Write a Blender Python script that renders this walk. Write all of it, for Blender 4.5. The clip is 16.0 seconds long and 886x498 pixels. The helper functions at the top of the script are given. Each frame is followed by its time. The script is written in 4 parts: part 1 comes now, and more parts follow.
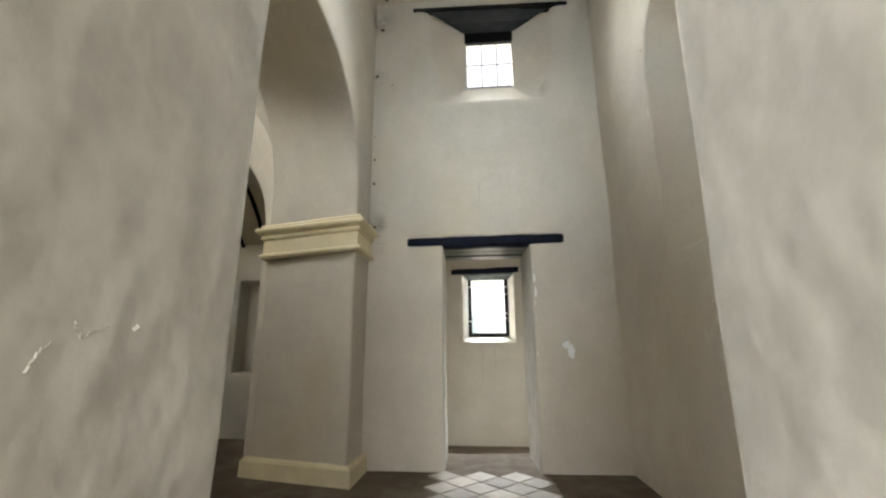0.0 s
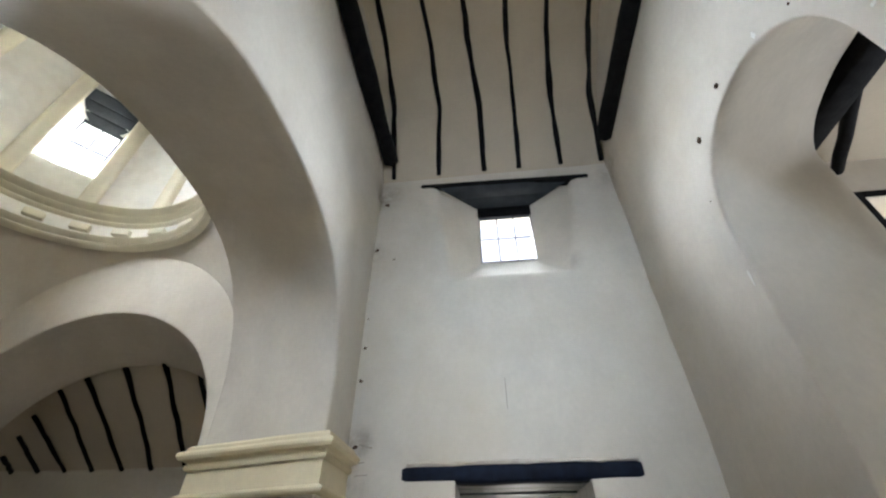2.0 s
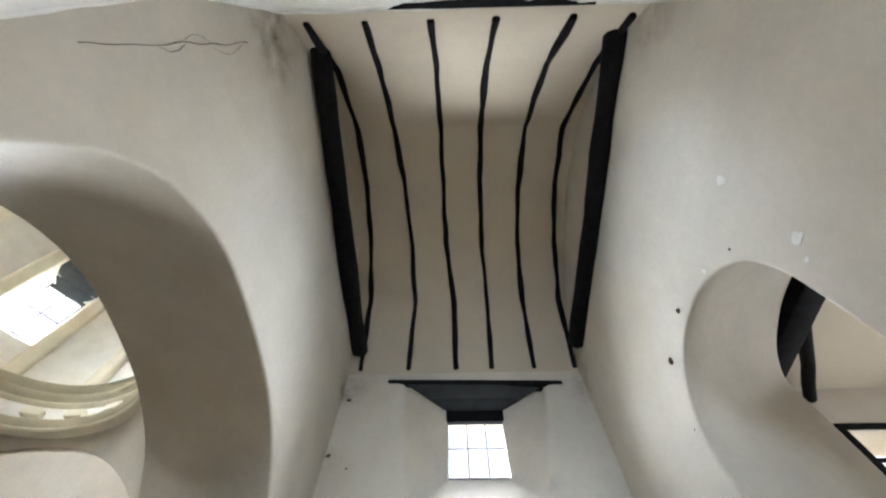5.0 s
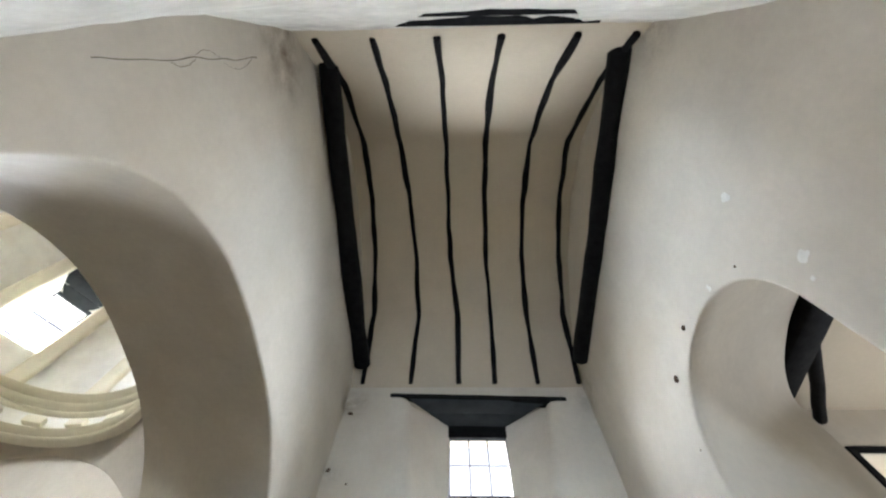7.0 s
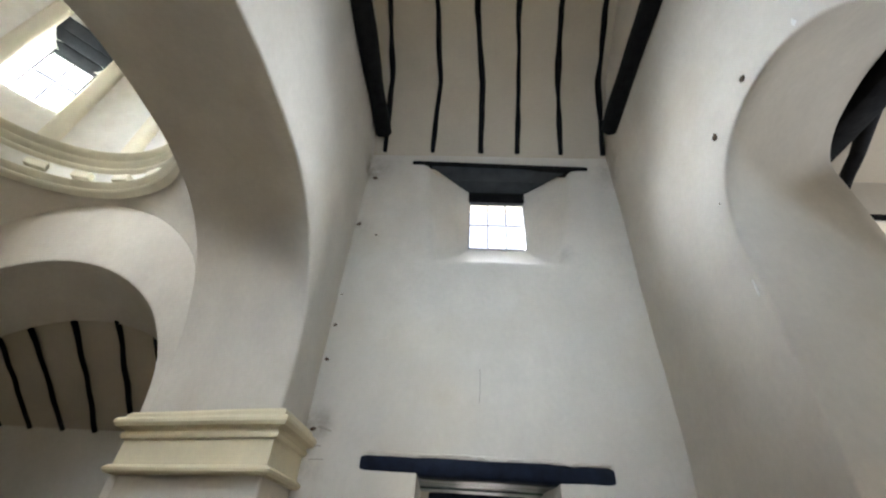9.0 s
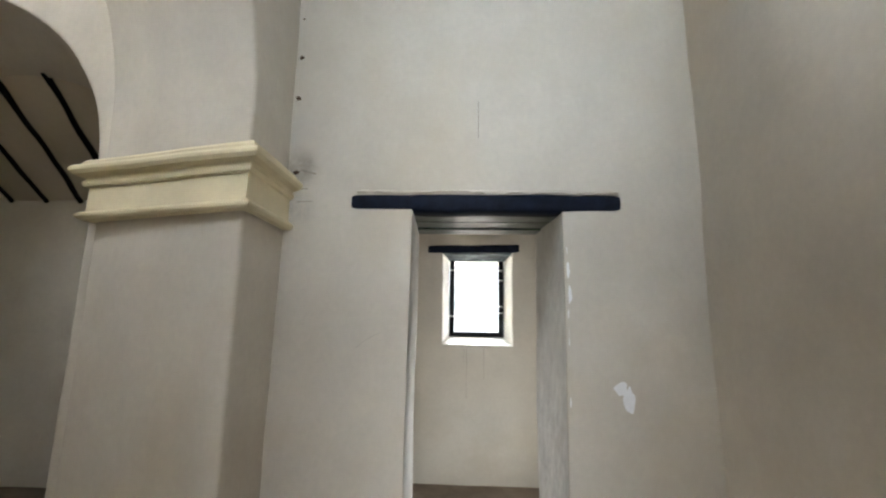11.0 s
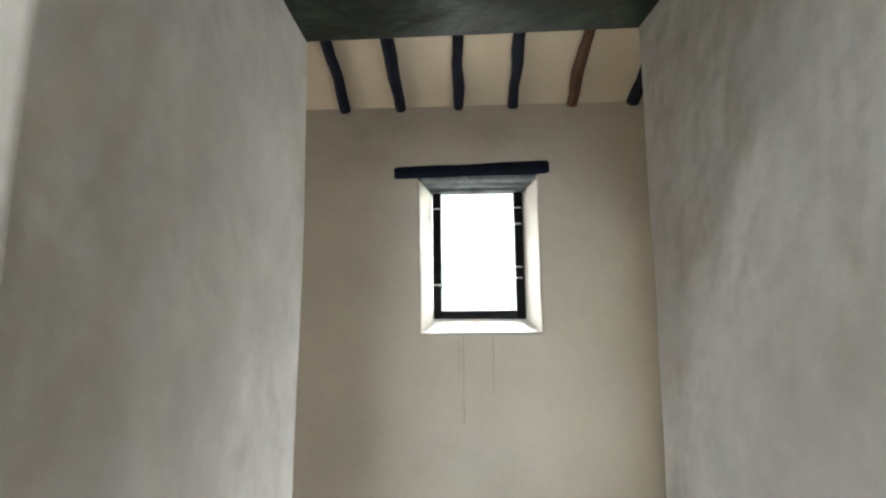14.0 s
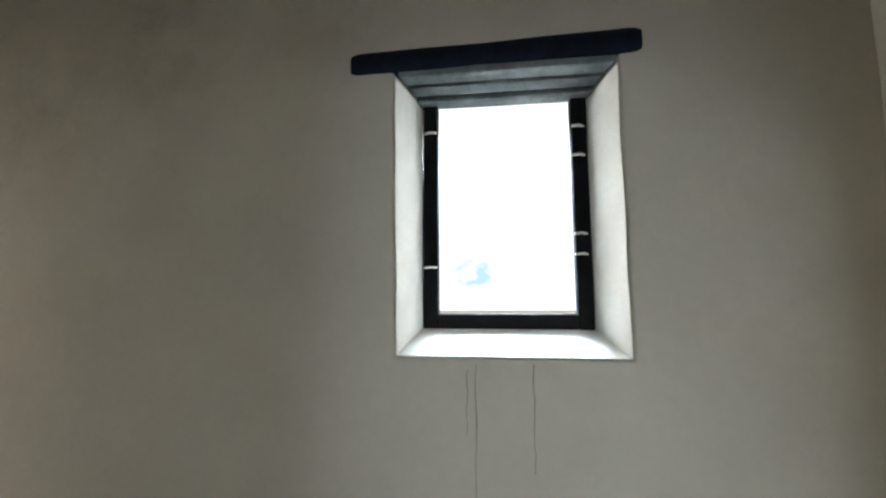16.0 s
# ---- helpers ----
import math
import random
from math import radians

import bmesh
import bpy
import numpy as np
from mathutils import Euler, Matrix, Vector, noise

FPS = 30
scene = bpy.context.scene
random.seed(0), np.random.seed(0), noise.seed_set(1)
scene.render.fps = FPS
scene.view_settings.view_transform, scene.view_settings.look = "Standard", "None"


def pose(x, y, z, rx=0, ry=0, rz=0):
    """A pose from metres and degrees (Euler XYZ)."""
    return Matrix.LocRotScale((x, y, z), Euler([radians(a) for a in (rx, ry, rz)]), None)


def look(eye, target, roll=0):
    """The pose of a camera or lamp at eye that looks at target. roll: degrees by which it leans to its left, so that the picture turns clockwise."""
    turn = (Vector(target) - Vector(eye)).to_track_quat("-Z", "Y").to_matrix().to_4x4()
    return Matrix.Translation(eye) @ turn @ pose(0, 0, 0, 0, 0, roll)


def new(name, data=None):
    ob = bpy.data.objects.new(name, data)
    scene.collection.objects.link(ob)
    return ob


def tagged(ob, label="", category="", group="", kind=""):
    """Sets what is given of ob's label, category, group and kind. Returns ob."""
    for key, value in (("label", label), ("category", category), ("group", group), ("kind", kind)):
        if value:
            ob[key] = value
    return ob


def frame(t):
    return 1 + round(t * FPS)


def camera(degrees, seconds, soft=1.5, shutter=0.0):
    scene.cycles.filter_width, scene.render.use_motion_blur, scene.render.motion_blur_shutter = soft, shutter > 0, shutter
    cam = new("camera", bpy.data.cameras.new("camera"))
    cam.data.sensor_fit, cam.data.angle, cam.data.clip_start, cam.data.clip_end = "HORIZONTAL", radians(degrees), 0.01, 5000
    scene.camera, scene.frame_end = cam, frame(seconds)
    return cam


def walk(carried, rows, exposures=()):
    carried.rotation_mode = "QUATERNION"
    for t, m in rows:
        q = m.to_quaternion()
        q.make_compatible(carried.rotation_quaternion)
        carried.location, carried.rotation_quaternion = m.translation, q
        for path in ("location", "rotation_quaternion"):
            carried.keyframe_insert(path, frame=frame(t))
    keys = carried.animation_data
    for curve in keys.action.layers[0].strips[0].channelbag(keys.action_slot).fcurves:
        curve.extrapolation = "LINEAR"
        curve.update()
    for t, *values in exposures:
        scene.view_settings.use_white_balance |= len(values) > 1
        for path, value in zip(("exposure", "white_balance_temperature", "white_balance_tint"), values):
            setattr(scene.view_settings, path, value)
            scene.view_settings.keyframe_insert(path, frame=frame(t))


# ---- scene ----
cam = camera(93.5, 16.0, soft=2.25)
PATH = [
    (0, (0.362, -0.207, 1.106), (0.199, 1.731, 1.574), -0.4),
    (0.5, (0.386, 0.104, 1.177), (0.174, 1.969, 1.867), 0.7),
    (1, (0.379, 0.403, 1.319), (0.176, 2.177, 2.22), 1.8),
    (1.5, (0.322, 0.677, 1.453), (0.153, 2.346, 2.542), 0.4),
    (2, (0.301, 0.828, 1.596), (0.113, 2.37, 2.855), 0.2),
    (2.5, (0.37, 0.897, 1.67), (0.145, 2.313, 3.064), 1.5),
    (3, (0.367, 0.896, 1.715), (0.192, 2.184, 3.235), 1.3),
    (3.5, (0.346, 0.872, 1.725), (0.235, 2.035, 3.348), 0.9),
    (4, (0.339, 0.854, 1.729), (0.27, 1.908, 3.428), 0.6),
    (4.5, (0.333, 0.845, 1.734), (0.293, 1.793, 3.494), 0.3),
    (5, (0.331, 0.82, 1.739), (0.304, 1.689, 3.541), 0.5),
    (7.5, (0.353, 0.816, 1.741), (0.294, 1.628, 3.568), 3.4),
    (8, (0.37, 0.854, 1.749), (0.294, 1.818, 3.5), 3.4),
    (8.5, (0.341, 0.935, 1.749), (0.221, 2.206, 3.289), 3.9),
    (9, (0.282, 1.044, 1.678), (0.163, 2.624, 2.897), 4.5),
    (9.5, (0.236, 1.107, 1.604), (0.141, 2.898, 2.491), 3.4),
    (10, (0.233, 1.185, 1.54), (0.177, 3.109, 2.085), 1.7),
    (10.2, (0.254, 1.203, 1.531), (0.184, 3.156, 1.958), 1.5),
    (12.3, (0.294, 2.55, 1.454), (0.23, 4.526, 1.757), 0.5),
    (12.5, (0.3, 2.67, 1.449), (0.2, 4.643, 1.756), 1.3),
    (13, (0.32, 2.949, 1.48), (0.227, 4.929, 1.745), 3.0),
    (13.5, (0.336, 3.292, 1.477), (0.273, 5.27, 1.767), 1.1),
    (14, (0.394, 3.664, 1.449), (0.308, 5.648, 1.683), -0.6),
    (14.5, (0.471, 4.01, 1.464), (0.298, 5.989, 1.697), -0.4),
    (15, (0.442, 4.352, 1.474), (0.248, 6.333, 1.671), -0.6),
    (15.5, (0.428, 4.679, 1.445), (0.226, 6.657, 1.663), -1.8),
    (16, (0.47, 5.032, 1.432), (0.231, 7.005, 1.652), -0.3),
]
EXPOSURES = [(0.0, 2.04, 7000, 11), (0.5, 2.1, 6750, 11), (1.0, 2.2, 6420, 12), (2.0, 2.15, 6150, 13), (3.0, 2.13, 6150, 13), (5.0, 2.13, 6320, 13), (8.0, 2.2, 6250, 13),
             (9.0, 2.15, 6180, 13), (10.0, 2.17, 6320, 13), (12.5, 2.37, 6550, 13), (13.5, 2.36, 6400, 12), (14.3, 2.36, 6380, 10), (15.0, 2.26, 6400, 8),
             (15.5, 2.12, 6200, 8), (16.0, 1.76, 5900, 8)]
walk(cam, [(t, look(eye, target, roll)) for t, eye, target, roll in PATH], EXPOSURES)

# ---- world and light ----
world = bpy.data.worlds.new("sky")
scene.world = world
world.use_nodes = True
wn = world.node_tree.nodes
wbg = wn["Background"]
sky = wn.new("ShaderNodeTexSky")
sky.sky_type = 'NISHITA'
sky.sun_disc = False
sky.sun_elevation = radians(58)
sky.sun_rotation = radians(200)
sky.air_density = 1.4
sky.dust_density = 4.0
pale = wn.new("ShaderNodeHueSaturation")
pale.inputs["Saturation"].default_value = 0.25
world.node_tree.links.new(sky.outputs[0], pale.inputs["Color"])
world.node_tree.links.new(pale.outputs[0], wbg.inputs[0])
wbg.inputs[1].default_value = 0.15

sun_data = bpy.data.lights.new("sun", 'SUN')
sun_data.energy = 1.0
sun_data.angle = radians(14)
sun_data.color = (1.0, 0.96, 0.9)
sun = new("sun", sun_data)
sun.matrix_world = look((0, -4, 12), (1.2, 0, 4.5))


def window_light(name, eye, target, w, h, energy, color=(0.82, 0.91, 1.0), spread=180):
    """Daylight that falls through an opening."""
    d = bpy.data.lights.new(name, 'AREA')
    d.shape = 'RECTANGLE'
    d.size, d.size_y, d.energy, d.color, d.spread = w, h, energy, color, radians(spread)
    ob = new(name, d)
    ob.matrix_world = look(eye, target)
    return ob


# light through the openings, some of them unseen and added
window_light("daylight_end", (0.572, 4.40, 4.55), (0.572, 2.6, 3.68), 0.54, 0.58, 11, spread=98)
window_light("daylight_end_sky", (0.572, 5.3, 5.15), (0.572, 4.3, 4.5), 1.6, 0.8, 20)
window_light("daylight_entry_high", (0.572, 0.16, 4.42), (0.572, 2.6, 3.2), 0.56, 0.50, 8, (0.60, 0.79, 1.0), 125)
window_light("daylight_entry_sky", (0.57, -1.5, 5.15), (0.57, 0.2, 4.42), 1.1, 1.0, 45, (0.70, 0.85, 1.0))
for az, watts in ((139, 500), (229, 230), (319, 70), (49, 50)):
    az = radians(az)
    window_light("daylight_dome", (-3.13 + 2.5 * math.cos(az), 2.38 + 2.5 * math.sin(az), 6.55), (-3.13 + 1.3 * math.cos(az), 2.38 + 1.3 * math.sin(az), 5.65), 1.2, 1.2, watts)
window_light("daylight_room", (0.52, 8.1, 3.2), (0.52, 6.6, 1.75), 1.5, 1.5, 380)
window_light("daylight_room_door", (2.03, 5.40, 0.9), (0.0, 5.6, 1.0), 0.7, 2.0, 3.5)
# warm fill lamp added outside an unseen west doorway to brighten the far room
window_light("fill_room_side", (-4.4, 6.2, 1.1), (0.0, 6.2, 1.1), 1.2, 2.0, 44, (1.0, 0.95, 0.86))
window_light("daylight_chapel", (-5.07, 6.9, 2.6), (-5.07, 5.6, 1.7), 1.2, 1.2, 2)
window_light("daylight_gallery", (3.7, 5.0, 4.7), (3.7, 3.9, 3.85), 1.2, 1.2, 60)
# extra lamp added at an unseen east opening, only to brighten the gallery
window_light("fill_gallery_side", (5.2, 2.9, 3.0), (2.6, 2.4, 3.0), 0.8, 1.4, 15)
window_light("daylight_entry", (0.15, -3.45, 0.85), (0.38, 0, 0.75), 1.8, 1.7, 46)


# ---- materials ----
def material(name, base, rough=0.9, metal=0.0, vary=0.12, scale=3.0, fine=40.0, bump=0.25, bump_dist=0.01,
             stain=None, stain_amount=0.0, stain_scale=1.2, streak=1.0, rand=0.0, spec=0.2, smudges=(), relief=None):
    """A painted or natural surface: two scales of tone, a stain, a fine relief."""
    m = bpy.data.materials.new(name)
    m.use_nodes = True
    nt = m.node_tree
    n, l = nt.nodes, nt.links
    b = n["Principled BSDF"]
    b.inputs["Roughness"].default_value = rough
    b.inputs["Metallic"].default_value = metal
    b.inputs["Specular IOR Level"].default_value = spec
    geo = n.new("ShaderNodeNewGeometry")
    mp = n.new("ShaderNodeMapping")
    mp.inputs["Scale"].default_value = (1, 1, streak)
    l.new(geo.outputs["Position"], mp.inputs["Vector"])

    def nz(sc, detail=6.0, r=0.6):
        t = n.new("ShaderNodeTexNoise")
        t.inputs["Scale"].default_value = sc
        t.inputs["Detail"].default_value = detail
        t.inputs["Roughness"].default_value = r
        l.new(mp.outputs[0], t.inputs["Vector"])
        return t
    big, small = nz(scale), nz(fine, 4.0)
    mix = n.new("ShaderNodeMix")
    mix.data_type = 'RGBA'
    lo = tuple(c * (1 - vary) for c in base)
    hi = tuple(min(1.0, c * (1 + vary)) for c in base)
    mix.inputs[6].default_value = (*lo, 1)
    mix.inputs[7].default_value = (*hi, 1)
    ramp = n.new("ShaderNodeMapRange")
    ramp.inputs[1].default_value, ramp.inputs[2].default_value = 0.3, 0.7
    l.new(big.outputs[0], ramp.inputs[0])
    l.new(ramp.outputs[0], mix.inputs[0])
    col = mix.outputs[2]
    mul = n.new("ShaderNodeMix")
    mul.data_type = 'RGBA'
    mul.blend_type = 'MULTIPLY'
    mul.inputs[0].default_value = 1.0
    r2 = n.new("ShaderNodeMapRange")
    r2.inputs[1].default_value, r2.inputs[2].default_value = 0.25, 0.75
    r2.inputs[3].default_value, r2.inputs[4].default_value = 1 - vary * 0.7, 1.0
    l.new(small.outputs[0], r2.inputs[0])
    l.new(col, mul.inputs[6])
    l.new(r2.outputs[0], mul.inputs[7])
    col = mul.outputs[2]
    if stain:
        st = nz(stain_scale, 8.0, 0.65)
        rs = n.new("ShaderNodeMapRange")
        rs.inputs[1].default_value, rs.inputs[2].default_value = 0.5, 0.75
        rs.inputs[4].default_value = stain_amount
        l.new(st.outputs[0], rs.inputs[0])
        ms = n.new("ShaderNodeMix")
        ms.data_type = 'RGBA'
        l.new(rs.outputs[0], ms.inputs[0])
        l.new(col, ms.inputs[6])
        ms.inputs[7].default_value = (*stain, 1)
        col = ms.outputs[2]
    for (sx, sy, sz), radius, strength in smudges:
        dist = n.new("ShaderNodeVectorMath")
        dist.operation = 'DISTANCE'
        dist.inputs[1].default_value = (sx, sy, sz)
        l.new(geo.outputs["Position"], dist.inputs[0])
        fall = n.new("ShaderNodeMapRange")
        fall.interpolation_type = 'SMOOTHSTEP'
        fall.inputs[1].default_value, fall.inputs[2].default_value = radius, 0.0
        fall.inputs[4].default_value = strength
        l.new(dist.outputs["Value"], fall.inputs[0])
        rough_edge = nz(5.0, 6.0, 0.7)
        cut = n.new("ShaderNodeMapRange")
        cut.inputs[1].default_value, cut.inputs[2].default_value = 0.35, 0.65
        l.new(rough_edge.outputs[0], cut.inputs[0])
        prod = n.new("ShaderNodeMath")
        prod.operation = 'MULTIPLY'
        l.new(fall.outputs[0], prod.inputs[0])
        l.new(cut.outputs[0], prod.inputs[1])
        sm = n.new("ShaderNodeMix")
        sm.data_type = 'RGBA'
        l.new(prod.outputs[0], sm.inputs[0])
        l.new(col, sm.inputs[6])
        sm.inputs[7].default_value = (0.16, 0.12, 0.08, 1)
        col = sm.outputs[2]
    if rand:
        oi = n.new("ShaderNodeObjectInfo")
        rr = n.new("ShaderNodeMapRange")
        rr.inputs[3].default_value, rr.inputs[4].default_value = 1 - rand, 1 + rand
        l.new(oi.outputs["Random"], rr.inputs[0])
        mr = n.new("ShaderNodeMix")
        mr.data_type = 'RGBA'
        mr.blend_type = 'MULTIPLY'
        mr.inputs[0].default_value = 1.0
        l.new(col, mr.inputs[6])
        l.new(rr.outputs[0], mr.inputs[7])
        col = mr.outputs[2]
    l.new(col, b.inputs["Base Color"])
    add = n.new("ShaderNodeMath")
    add.operation = 'MULTIPLY_ADD'
    add.inputs[1].default_value = 0.10
    l.new(small.outputs[0], add.inputs[0])
    l.new((nz(relief, 2.0, 0.4) if relief else big).outputs[0], add.inputs[2])
    bp = n.new("ShaderNodeBump")
    bp.inputs["Strength"].default_value = bump
    bp.inputs["Distance"].default_value = bump_dist
    l.new(add.outputs[0], bp.inputs["Height"])
    l.new(bp.outputs[0], b.inputs["Normal"])
    return m


PLASTER = material("lime_plaster", (0.592, 0.532, 0.438), vary=0.10, scale=1.5, fine=28, bump=0.5, bump_dist=0.02, relief=4.5,
                   stain=(0.50, 0.42, 0.30), stain_amount=0.65, stain_scale=0.8, streak=0.8,
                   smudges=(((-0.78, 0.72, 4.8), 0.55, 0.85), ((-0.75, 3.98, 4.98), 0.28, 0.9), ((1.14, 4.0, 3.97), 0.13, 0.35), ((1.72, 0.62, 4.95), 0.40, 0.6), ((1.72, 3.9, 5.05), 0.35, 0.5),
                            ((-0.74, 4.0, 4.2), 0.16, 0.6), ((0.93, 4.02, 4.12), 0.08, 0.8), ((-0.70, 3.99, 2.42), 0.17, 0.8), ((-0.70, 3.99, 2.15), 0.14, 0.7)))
PLASTER_JAMB = material("worn_plaster", (0.62, 0.585, 0.52), vary=0.12, scale=6.5, fine=22, bump=0.5, bump_dist=0.05, relief=10.0,
                        stain=(0.45, 0.41, 0.34), stain_amount=0.45, stain_scale=3.0, streak=0.75,
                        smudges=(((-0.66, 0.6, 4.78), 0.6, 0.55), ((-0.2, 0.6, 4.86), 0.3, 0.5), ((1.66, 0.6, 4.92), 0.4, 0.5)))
PLASTER_VAULT = material("vault_plaster", (0.52, 0.445, 0.335), vary=0.07, scale=1.6, fine=30, bump=0.25, bump_dist=0.015,
                         stain=(0.42, 0.33, 0.23), stain_amount=0.35, stain_scale=0.8)
PLASTER_ROOM = material("room_plaster", (0.515, 0.472, 0.388), vary=0.09, scale=1.4, fine=26, bump=0.3, bump_dist=0.02, relief=4.0,
                        stain=(0.42, 0.35, 0.25), stain_amount=0.6, stain_scale=0.9,
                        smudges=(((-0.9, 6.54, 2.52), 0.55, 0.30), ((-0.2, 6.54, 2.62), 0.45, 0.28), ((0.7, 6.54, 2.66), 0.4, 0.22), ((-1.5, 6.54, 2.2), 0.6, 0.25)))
CREAM = material("cream_paint", (0.74, 0.64, 0.43), vary=0.06, scale=5, fine=60, bump=0.2)
CREAM_PALE = material("pale_cream_paint", (0.76, 0.70, 0.55), vary=0.06, scale=5, fine=60, bump=0.2)
WHITE = material("white_paint", (0.80, 0.77, 0.70), vary=0.06, scale=6, fine=60, bump=0.25,
                 stain=(0.62, 0.55, 0.42), stain_amount=0.4, stain_scale=4)
WOOD_DARK = material("black_stained_wood", (0.008, 0.0075, 0.0075), rough=0.75, vary=0.5, scale=14, fine=90, bump=0.5, spec=0.1)
WOOD_BLUE = material("blue_black_painted_wood", (0.006, 0.009, 0.018), rough=0.65, vary=0.4, scale=12, fine=90, bump=0.5, spec=0.12)
WOOD_GREY = material("greenish_weathered_plank", (0.011, 0.019, 0.013), rough=0.28, vary=0.6, scale=7, fine=60, bump=0.7,
                     stain=(0.05, 0.10, 0.058), stain_amount=0.7, stain_scale=3.5, rand=0.25, spec=0.35)
WOOD_SLATE = material("slate_grey_board", (0.022, 0.026, 0.030), rough=0.5, vary=0.35, scale=9, fine=70, bump=0.5, spec=0.3)
# weathered grey, its base colour raised to carry the window's light on the boards
WOOD_WINDOW_LIT = material("weathered_board_window_lit", (0.13, 0.145, 0.145), rough=0.6, vary=0.4, scale=8, fine=60, bump=0.6,
                     stain=(0.05, 0.05, 0.05), stain_amount=0.7, stain_scale=5, rand=0.2)
WOOD_BROWN = material("brown_log", (0.10, 0.05, 0.03), rough=0.75, vary=0.4, scale=12, fine=90, bump=0.5)
EARTH = material("brown_earthen_floor", (0.13, 0.10, 0.07), vary=0.25, scale=4, fine=50, bump=0.4, stain=(0.2, 0.17, 0.13),
                 stain_amount=0.5, stain_scale=2)
TILE = material("pale_floor_tile", (0.40, 0.35, 0.30), rough=0.6, vary=0.15, scale=6, fine=60, bump=0.2, rand=0.3)
IRON = material("dark_iron", (0.05, 0.05, 0.055), rough=0.55, metal=0.6, vary=0.3, scale=30, fine=120, bump=0.3)


# ---- mesh helpers ----
def wob(p, amp=0.012):
    """Uneven hand-laid plaster: one smooth field in space."""
    a = noise.noise_vector(p * 0.9) * amp
    b = noise.noise_vector(p * 3.7 + Vector((7, 3, 1))) * amp * 0.4
    if amp > 0.02:
        b += noise.noise_vector(p * 8.5) * 0.005
    return a + b


def mesh_object(name, verts, faces, mat, parent=None, label="", smooth=True, sharp=None):
    me = bpy.data.meshes.new(name)
    me.from_pydata([tuple(v) for v in verts], [], faces)
    me.validate()
    if smooth:
        me.shade_smooth()
        if sharp:
            me.set_sharp_from_angle(angle=radians(sharp))
    me.materials.append(mat)
    ob = new(name, me)
    if parent:
        ob.parent = parent
    if label:
        ob["label"] = label
    return ob


def part(name, bm, mat, parent=None, label="", smooth=True, sharp=40):
    me = bpy.data.meshes.new(name)
    bmesh.ops.recalc_face_normals(bm, faces=bm.faces)
    bm.to_mesh(me)
    bm.free()
    if smooth:
        me.shade_smooth()
        me.set_sharp_from_angle(angle=radians(sharp))
    me.materials.append(mat)
    ob = new(name, me)
    if parent:
        ob.parent = parent
    if label:
        ob["label"] = label
    return ob


def structure(ob, label, category):
    return tagged(ob, label, category, kind="structure")


def inside(p, ring):
    c, j = False, len(ring) - 1
    for i in range(len(ring)):
        a, b = ring[i], ring[j]
        if (a[1] > p[1]) != (b[1] > p[1]) and p[0] < (b[0] - a[0]) * (p[1] - a[1]) / (b[1] - a[1]) + a[0]:
            c = not c
        j = i
    return c


def offset(ring, d):
    """A counter-clockwise ring, pushed outwards by d."""
    n, out = len(ring), []
    for i in range(n):
        a, b, c = Vector(ring[i - 1]), Vector(ring[i]), Vector(ring[(i + 1) % n])
        t1, t2 = (b - a), (c - b)
        n1 = Vector((t1.y, -t1.x)).normalized()
        n2 = Vector((t2.y, -t2.x)).normalized()
        m = n1 + n2
        m = m / max(0.6, m.length_squared / 2) if m.length > 1e-6 else n1
        out.append(tuple(b + m * d))
    return out


def rect_ring(u0, u1, v0, v1, k=12):
    pts = []
    cs = [(u0, v0), (u1, v0), (u1, v1), (u0, v1)]
    for i in range(4):
        a, b = cs[i], cs[(i + 1) % 4]
        pts += [(a[0] + (b[0] - a[0]) * j / k, a[1] + (b[1] - a[1]) * j / k) for j in range(k)]
    return pts


def quad_ring(cs, k=12):
    pts = []
    for i in range(4):
        a, b = cs[i], cs[(i + 1) % 4]
        pts += [(a[0] + (b[0] - a[0]) * j / k, a[1] + (b[1] - a[1]) * j / k) for j in range(k)]
    return pts


def arch_ring(uc, r, v0, vs, k=36, kv=16, kb=12, rise=None, p=2.0):
    """A round-headed opening: sill at v0, springing at vs."""
    rise = rise or r
    pts = [(uc - r + 2 * r * j / kb, v0) for j in range(kb)]
    pts += [(uc + r, v0 + (vs - v0) * j / kv) for j in range(kv)]
    q = 2 / p
    pts += [(uc + r * math.copysign(abs(math.cos(math.pi * j / k)) ** q, math.cos(math.pi * j / k)), vs + rise * abs(math.sin(math.pi * j / k)) ** q)
            for j in range(k)]
    pts += [(uc - r, vs - (vs - v0) * j / kv) for j in range(kv)]
    return pts


def sheet(outline, holes, step):
    """Triangles that fill an outline, but for its holes."""
    from mathutils.geometry import delaunay_2d_cdt
    pts, edges = [], []
    for ring in [outline] + holes:
        s = len(pts)
        pts += [Vector(p) for p in ring]
        edges += [(s + i, s + (i + 1) % len(ring)) for i in range(len(ring))]
    us, vs = [p[0] for p in outline], [p[1] for p in outline]
    near = [Vector(p) for ring in holes for p in ring]
    nu = int((max(us) - min(us)) / step)
    nv = int((max(vs) - min(vs)) / step)
    rings = [offset(h, step * 0.5) for h in holes]
    for i in range(1, nu):
        for j in range(1, nv):
            p = (min(us) + (max(us) - min(us)) * (i + 0.37 * (j % 2)) / nu, min(vs) + (max(vs) - min(vs)) * j / nv)
            if inside(p, outline) and not any(inside(p, r) for r in rings):
                pts.append(Vector(p))
    v, e, f, *_ = delaunay_2d_cdt(pts, edges, [], 0, 1e-5)
    keep = []
    for t in f:
        c = (sum(v[i].x for i in t) / len(t), sum(v[i].y for i in t) / len(t))
        if inside(c, outline) and not any(inside(c, h) for h in holes):
            keep.append(list(t))
    return v, keep


